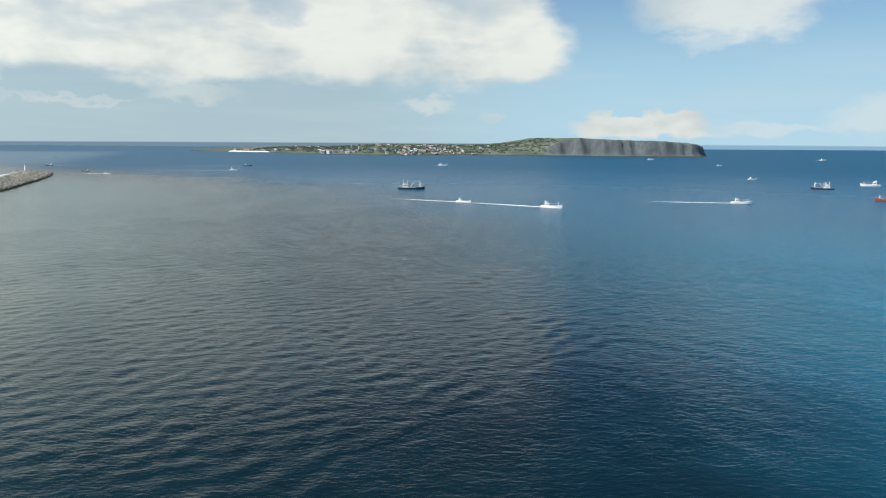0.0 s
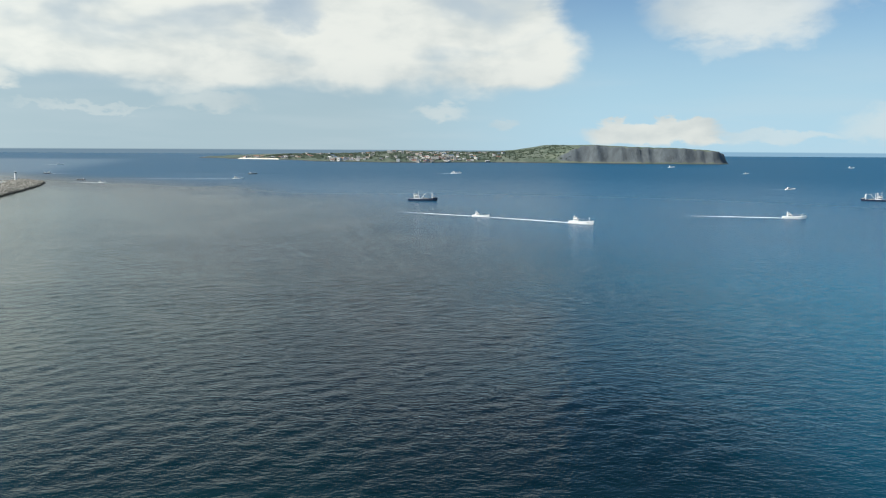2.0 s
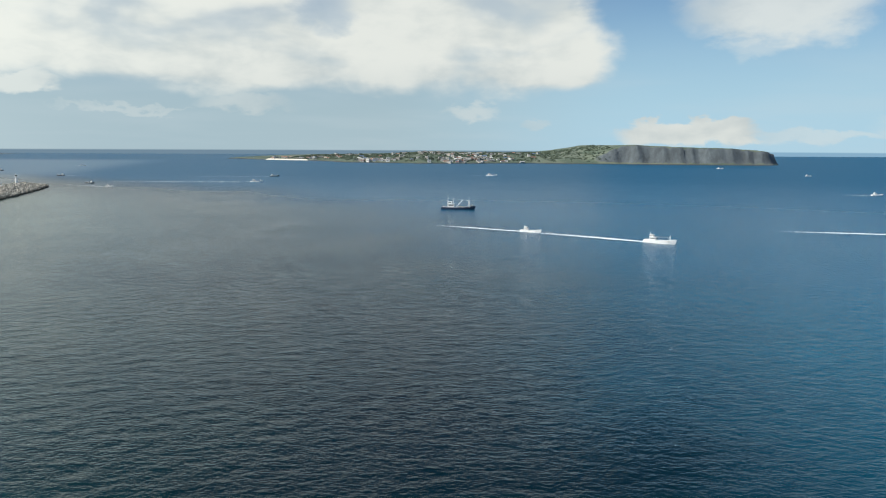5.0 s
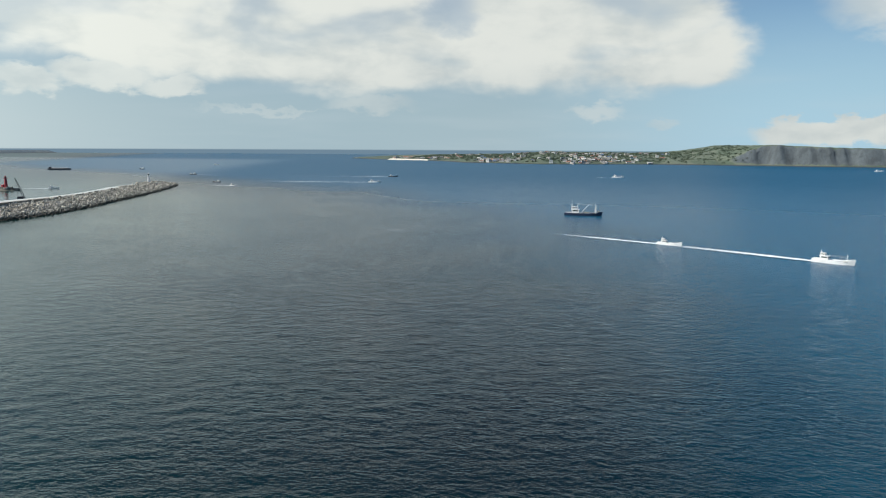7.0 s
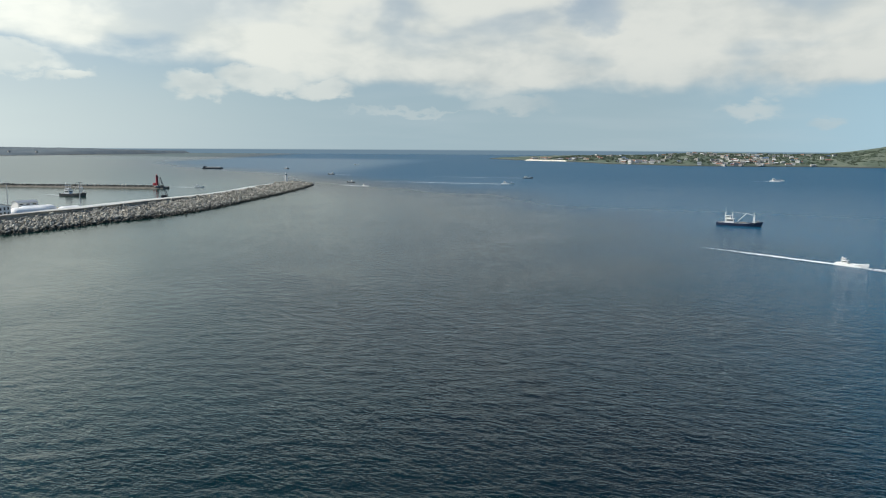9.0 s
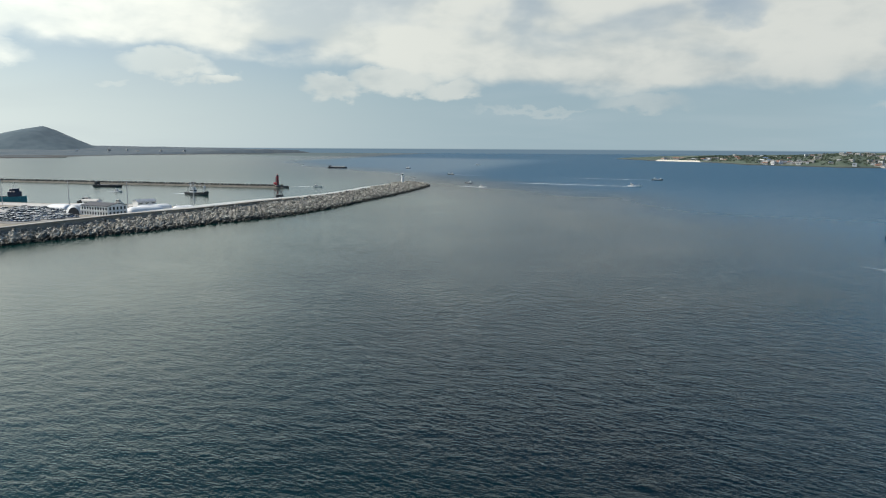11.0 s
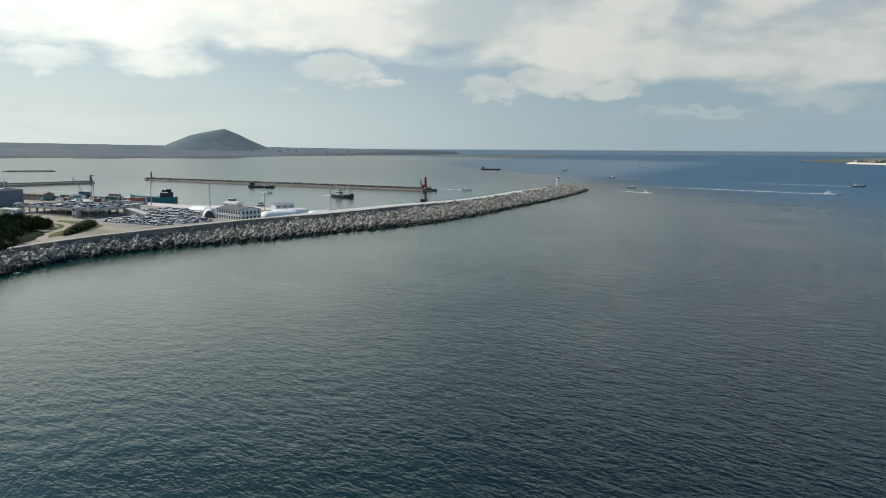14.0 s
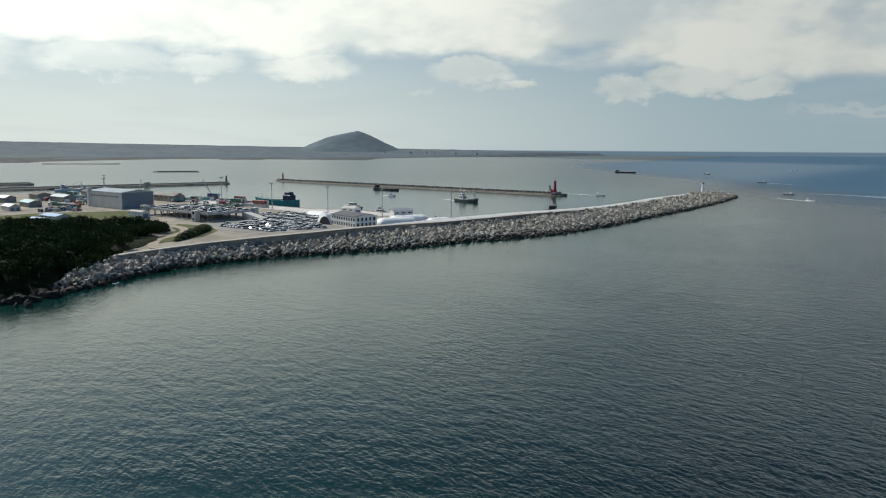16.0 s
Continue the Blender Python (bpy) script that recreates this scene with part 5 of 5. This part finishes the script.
# ---- yard cranes ----
for x, y, rz in ((-505, 724, 200), (-530, 668, 160)):
    t = thing("yard_crane", pose(x, y, GZ, 0, 0, rz), "mobile yard crane with a raised lattice boom", "crane", "yard cranes")
    bm = B()
    box(bm, 0, 0, 0.6, 7, 3, 1.2, 0, 0.1)
    part("chassis", bm, M_DARK, t)
    bm = B()
    box(bm, -1.5, 0, 1.8, 4, 2.8, 2.6, 0, 0.2)
    part("cab", bm, M_CLAY, t)
    part("boom", lattice(B(), (0.5, 0, 2.6), (15, 0, 17), 1.2, 0.5, 10, 0.1), M_STEEL, t)
    for k in range(3):
        for s_ in (-1, 1):
            bm = B()
            rod(bm, (-2.4 + k * 2.4, s_ * 1.2, 0.62), (-2.4 + k * 2.4, s_ * 1.6, 0.62), 0.62, n=12)
            part("wheel", bm, M_RUBBER, t)


# ---- high lamp masts ----
def lamp_mast():
    t = thing("lamp_mast", pose(0, 0, 0), "tall steel floodlight mast on the harbour ground", "lamp post", "floodlight masts")
    bm = B()
    rod(bm, (0, 0, 0), (0, 0, 19.5), 0.36, 0.2, 8)
    part("pole", bm, M_STEEL, t)
    bm = B()
    for k in range(8):
        a, b = k * math.tau / 8, (k + 1) * math.tau / 8
        rod(bm, (1.3 * math.cos(a), 1.3 * math.sin(a), 19.2), (1.3 * math.cos(b), 1.3 * math.sin(b), 19.2), 0.1, n=4)
    rod(bm, (-1.3, 0, 19.2), (1.3, 0, 19.2), 0.08, n=4)
    part("ring", bm, M_STEEL, t)
    for k in range(6):
        a = k * math.tau / 6
        bm = B()
        box(bm, 1.45 * math.cos(a), 1.45 * math.sin(a), 18.9, 0.6, 0.6, 0.5, math.degrees(a), 0.08)
        part("floodlight", bm, M_DARK, t)
    return t


l0 = lamp_mast()
for i, (x, y) in enumerate(((-325, 752), (-390, 736), (-279, 769), (-246, 800), (-500, 730), (-520, 640), (-590, 650))):
    m = pose(x, y, GZ)
    if i:
        copy_thing(l0, m)
    else:
        l0.matrix_basis = m


# ---- cars ----
def car(name, label, l, wd, h, bonnet):
    t = thing(name, pose(0, 0, 0), label, "car", "parked cars")
    bm = B()
    o = wd / 2
    loft(bm, [[(x, -o * a, 0.3), (x, -o * a, z), (x, -o * a * 0.9, z + 0.12), (x, o * a * 0.9, z + 0.12), (x, o * a, z), (x, o * a, 0.3)]
              for x, a, z in ((-l / 2, 0.86, 0.7), (-l / 2 + 0.25, 1.0, 0.84), (l * 0.2, 1.0, 0.82), (l / 2 - 0.3, 0.95, 0.66), (l / 2, 0.8, 0.5))])
    x0, x1 = -l * 0.44, l * 0.5 - bonnet
    box(bm, (x0 + x1 + 0.1) / 2, 0, h - 0.07, x1 - x0 - 0.42, wd * 0.8, 0.07)
    part("body", bm, M_CAR, t)
    bm = B()
    loft(bm, [[(x0, -o * 0.9, 0.85), (x1 + 0.5, -o * 0.9, 0.85), (x1 + 0.5, o * 0.9, 0.85), (x0, o * 0.9, 0.85)],
              [(x0 + 0.35, -o * 0.74, h - 0.06), (x1 - 0.25, -o * 0.74, h - 0.06), (x1 - 0.25, o * 0.74, h - 0.06), (x0 + 0.35, o * 0.74, h - 0.06)]])
    part("window_band", bm, M_GLASS, t)
    for sx in (-0.3, 0.31):
        for sy in (-1, 1):
            bm = B()
            rod(bm, (sx * l, sy * (o - 0.2), 0.32), (sx * l, sy * (o + 0.01), 0.32), 0.32, n=10)
            part("wheel", bm, M_RUBBER, t)
    return t


kinds = [car("saloon_car", "parked saloon car in the harbour car park", 4.6, 1.8, 1.45, 1.25), car("hatchback_car", "small parked hatchback in the harbour car park", 3.8, 1.7, 1.5, 0.95),
         car("minivan", "tall parked minivan in the harbour car park", 4.8, 1.9, 1.95, 0.8)]
used = set()
rcar = random.Random(12)


def park(m):
    k = rcar.choices((0, 1, 2), (5, 3, 3))[0]
    if k in used:
        copy_thing(kinds[k], m)
    else:
        kinds[k].matrix_basis = m
        used.add(k)


def inside(x, y, poly):
    c = False
    for (x1, y1), (x2, y2) in zip(poly, poly[1:] + poly[:1]):
        if (y1 > y) != (y2 > y) and x < (x2 - x1) * (y - y1) / (y2 - y1) + x1:
            c = not c
    return c


LOT = [(-252, 684), (-250, 722), (-268, 718), (-300, 738), (-348, 746), (-350, 706), (-308, 694), (-292, 668)]
count = 0
for row in range(13):
    for col in range(44):
        u, v = col * 2.75 - 60, row * 7.2 - 46 + (1.0 if row % 2 else -1.0)
        x, y = Vector((-300, 708)) + Vector((u * 0.93 - v * 0.37, u * 0.37 + v * 0.93))
        if inside(x, y, LOT) and rcar.random() < 0.90 and count < 215:
            park(pose(x, y, GZ + 0.06, 0, 0, 22 + 90 + rcar.choice((0, 180)) + rcar.uniform(-3, 3)))
            count += 1
for row in range(5):
    for col in range(25):
        if rcar.random() < 0.72:
            park(PD @ pose(-33 + col * 2.75, -13.5 + row * 6.6, 4.72, 0, 0, 90 + rcar.choice((0, 180)) + rcar.uniform(-2, 2)))


# ---- trees and shore ----
def leaf_tree(seed, tall, wide):
    r = random.Random(seed)
    t = thing("tree", pose(0, 0, 0), "dense dark evergreen tree on the bluff", "tree", "trees on the bluff")
    bm = B()
    rod(bm, (0, 0, -0.6), (0.1, 0, tall * 0.55), 0.24, 0.12, 7)
    for k in range(6):
        a = k * 1.05 + r.random()
        rod(bm, (0.05, 0, tall * (0.3 + 0.05 * k)), (wide * 0.32 * math.cos(a), wide * 0.32 * math.sin(a), tall * (0.55 + 0.05 * k)), 0.09, 0.03, 5)
    part("trunk", bm, M_BARK, t)
    vs, fs = [], []
    for k in range(26):
        a, q = r.uniform(0, 6.28), r.random() ** 0.5
        c = Vector((wide * 0.42 * q * math.cos(a), wide * 0.42 * q * math.sin(a), tall * (0.34 + 0.58 * r.random() * (1 - 0.35 * q))))
        for _ in range(34):
            p = c + Vector((r.gauss(0, 1), r.gauss(0, 1), r.gauss(0, 0.75))) * wide * 0.085
            m = any_turn(r).to_matrix()
            sz = r.uniform(0.2, 0.45)
            b_ = len(vs)
            vs += [tuple(p + m @ Vector(q_)) for q_ in ((-sz, 0, 0), (0, -sz * 0.55, 0.06), (sz, 0, 0), (0, sz * 0.55, 0.06))]
            fs.append((b_, b_ + 1, b_ + 2, b_ + 3))
    me = bpy.data.meshes.new("crown")
    me.from_pydata(vs, [], fs)
    me.materials.append(M_LEAF)
    new("crown", me).parent = t
    return t


sorts = [leaf_tree(1, 5.2, 6.8), leaf_tree(2, 4.6, 7.2), leaf_tree(3, 6.0, 6.4)]
started = set()
rt = random.Random(33)
placed = []
while len(placed) < 298:
    x, y = rt.uniform(-325, -150), rt.uniform(528, 638)
    z = bluff_z(x, y)
    if z < 1.7 or any((x - a) ** 2 + (y - b) ** 2 < 10.0 for a, b in placed):
        continue
    if min(math.hypot(x - a, y - b) for a, b in LANE) < 8:
        continue
    placed.append((x, y))
    k = rt.randrange(3)
    m = pose(x, y, z - 0.3, 0, 0, rt.uniform(0, 360))
    sc = rt.uniform(1.0, 1.5)
    if k in started:
        copy_thing(sorts[k], m).scale = (sc, sc, sc)
    else:
        sorts[k].matrix_basis = m
        started.add(k)

# clipped hedge bank between lane and car park
vs, fs = [], []
rh = random.Random(9)
bm = B()
path_ = [Vector((-236, 633)), Vector((-252, 643)), Vector((-268, 653)), Vector((-284, 660))]
rings = []
for i in range(13):
    s_ = i / 12 * 3
    k = min(2, int(s_))
    p = path_[k].lerp(path_[k + 1], s_ - k)
    f = 0.35 + 0.65 * min(1, min(i, 12 - i) / 2.5)
    rings.append([(p.x + 5 * f * math.cos(a) * 0.6, p.y - 5 * f * math.cos(a), GZ - 0.1 + 3.6 * f * math.sin(a)) for a in [math.pi * q / 8 for q in range(9)]])
    for _ in range(190):
        a = rh.uniform(0.05, 3.09)
        c = Vector((p.x + rh.uniform(-1, 1) + 5.1 * f * math.cos(a) * 0.6, p.y + rh.uniform(-1, 1) - 5.1 * f * math.cos(a), GZ + 3.7 * f * math.sin(a) + rh.uniform(-0.2, 0.3)))
        m = any_turn(rh).to_matrix()
        b_ = len(vs)
        sz = rh.uniform(0.15, 0.35)
        vs += [tuple(c + m @ Vector(q_)) for q_ in ((-sz, 0, 0), (0, -sz * 0.6, 0), (sz, 0, 0), (0, sz * 0.6, 0))]
        fs.append((b_, b_ + 1, b_ + 2, b_ + 3))
hedge = thing("hedge", pose(0, 0, 0), "rounded green hedge bank beside the lane", "hedge")
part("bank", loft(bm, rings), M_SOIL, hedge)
me = bpy.data.meshes.new("foliage")
me.from_pydata(vs, [], fs)
me.materials.append(mottled("hedge_leaf", (0.05, 0.08, 0.02), (0.12, 0.16, 0.05), 2.0, 0.8, 0, 0.0))
new("foliage", me).parent = hedge

# dark lava platform and boulders at the foot of the bluff
def boulder_mesh(seed):
    bm = B()
    bmesh.ops.create_icosphere(bm, subdivisions=2, radius=1.0)
    for v in bm.verts:
        v.co *= 1 + 0.45 * noise.noise(v.co * 1.3 + Vector((seed, 0, 0)))
        v.co.z *= 0.6
    me = bpy.data.meshes.new("boulder")
    bm.to_mesh(me)
    bm.free()
    me.materials.append(M_LAVA)
    return me


stones = [boulder_mesh(k) for k in range(4)]
rs = random.Random(17)
for i in range(170):
    y = rs.uniform(520, 606)
    x = along(((430, -160), (540, -141), (566, -142), (577, -154), (606, -178)), y) + rs.gauss(-3, 4)
    o = tagged(new("boulder", stones[i % 4]), "dark lava boulder at the water's edge", "rock", "shore boulders")
    sc = rs.uniform(0.6, 2.2)
    o.matrix_basis = Matrix.LocRotScale((x, y, 0.1 + 0.15 * sc), any_turn(rs), (sc, sc, sc))


# ---- island houses ----
def house(l, wd, h, label, flat=False):
    t = thing("house", pose(0, 0, 0), label, "house", "island houses")
    w_ = part("wall", box(B(), 0, 0, -1.5, l, wd, h + 1.5) if flat else gable(B(), l, wd, h, wd * 0.22), M_HOUSE, t)
    part("roof", box(B(), 0, 0, h, l + 0.6, wd + 0.6, 0.5) if flat else roof_sheet(B(), l, wd, h, wd * 0.22, 0.6, 0.3), M_ROOF, t)
    for i in range(3):
        bm = B()
        box(bm, (i - 1) * l * 0.3, -wd / 2, h * 0.35, l * 0.14, 0.12, h * 0.35)
        part("window", bm, M_GLASS, w_)
    return t


hs = [house(10, 7, 3.4, "small rendered island house with a coloured roof"), house(12, 8, 6.0, "two-storey rendered island house", True), house(15, 8, 3.8, "long pale island house with a pitched roof"),
      house(11, 9, 8.5, "tall pale island guest house", True)]
got = set()
ri = random.Random(77)
n_h = 0
while n_h < 230:
    zone = ri.choices((0, 1, 2, 3, 4), (20, 18, 48, 34, 6))[0]
    x = (ri.uniform(-640, -400), ri.gauss(-150, 35), ri.gauss(170, 75), ri.uniform(-420, 420), ri.gauss(20, 22))[zone]
    back_ = (ri.uniform(28, 130), ri.uniform(12, 70), ri.uniform(12, 110) if ri.random() < 0.7 else ri.uniform(60, 330), ri.uniform(15, 420), ri.uniform(300, 420))[zone]
    y = along(SHORE, x) + back_
    z = island_z(x, y)
    if z < 0.8 or x > 560:
        continue
    k = ri.choices((0, 1, 2, 3), (5, 3, 3, 1.2))[0]
    m = pose(x, y, z - 0.4, 0, 0, ri.choice((0, 20, -25, 90)) + ri.uniform(-8, 8))
    if k in got:
        copy_thing(hs[k], m)
    else:
        hs[k].matrix_basis = m
        got.add(k)
    n_h += 1

# scrub and copses on the island, joined
vs, fs = [], []
rw = random.Random(41)
for _ in range(2200):
    x = rw.uniform(-560, 640)
    y = along(SHORE, x) + rw.uniform(30, 520)
    z = island_z(x, y)
    if z < 3:
        continue
    c = Vector((x, y, z))
    big = rw.uniform(1.8, 3.8)
    for _ in range(9):
        p = c + Vector((rw.gauss(0, big * 0.8), rw.gauss(0, big * 0.8), big * rw.uniform(0.1, 0.9)))
        m = any_turn(rw).to_matrix()
        q = big * rw.uniform(0.35, 0.7)
        b_ = len(vs)
        vs += [tuple(p + m @ Vector(e)) for e in ((-q, 0, 0), (0, -q, 0.3 * q), (q, 0, 0), (0, q, 0.3 * q), (0, 0, q))]
        fs += [(b_, b_ + 1, b_ + 4), (b_ + 1, b_ + 2, b_ + 4), (b_ + 2, b_ + 3, b_ + 4), (b_ + 3, b_, b_ + 4), (b_, b_ + 3, b_ + 2, b_ + 1)]
me = bpy.data.meshes.new("scrub")
me.from_pydata(vs, [], fs)
me.materials.append(M_SCRUB)
tagged(new("scrub", me), "dark green scrub and copses on the island", "bushes", "", "stuff")

# houses along the far coast below the cone hill
for x, y in [(-3360 + 50 * k + ri.uniform(-20, 20), 2480 + 70 * k + ri.uniform(-60, 60)) for k in range(12)]:
    z = coast_z(x, y)
    if z > 0.5:
        copy_thing(hs[ri.randrange(4)], pose(x, y, z - 0.5, 0, 0, ri.uniform(0, 180)))

# ---- single tetrapods ----
for i, m in enumerate(singles):
    o = new("tetrapod", TETRA)
    o.parent = breakwater
    o.matrix_basis = m
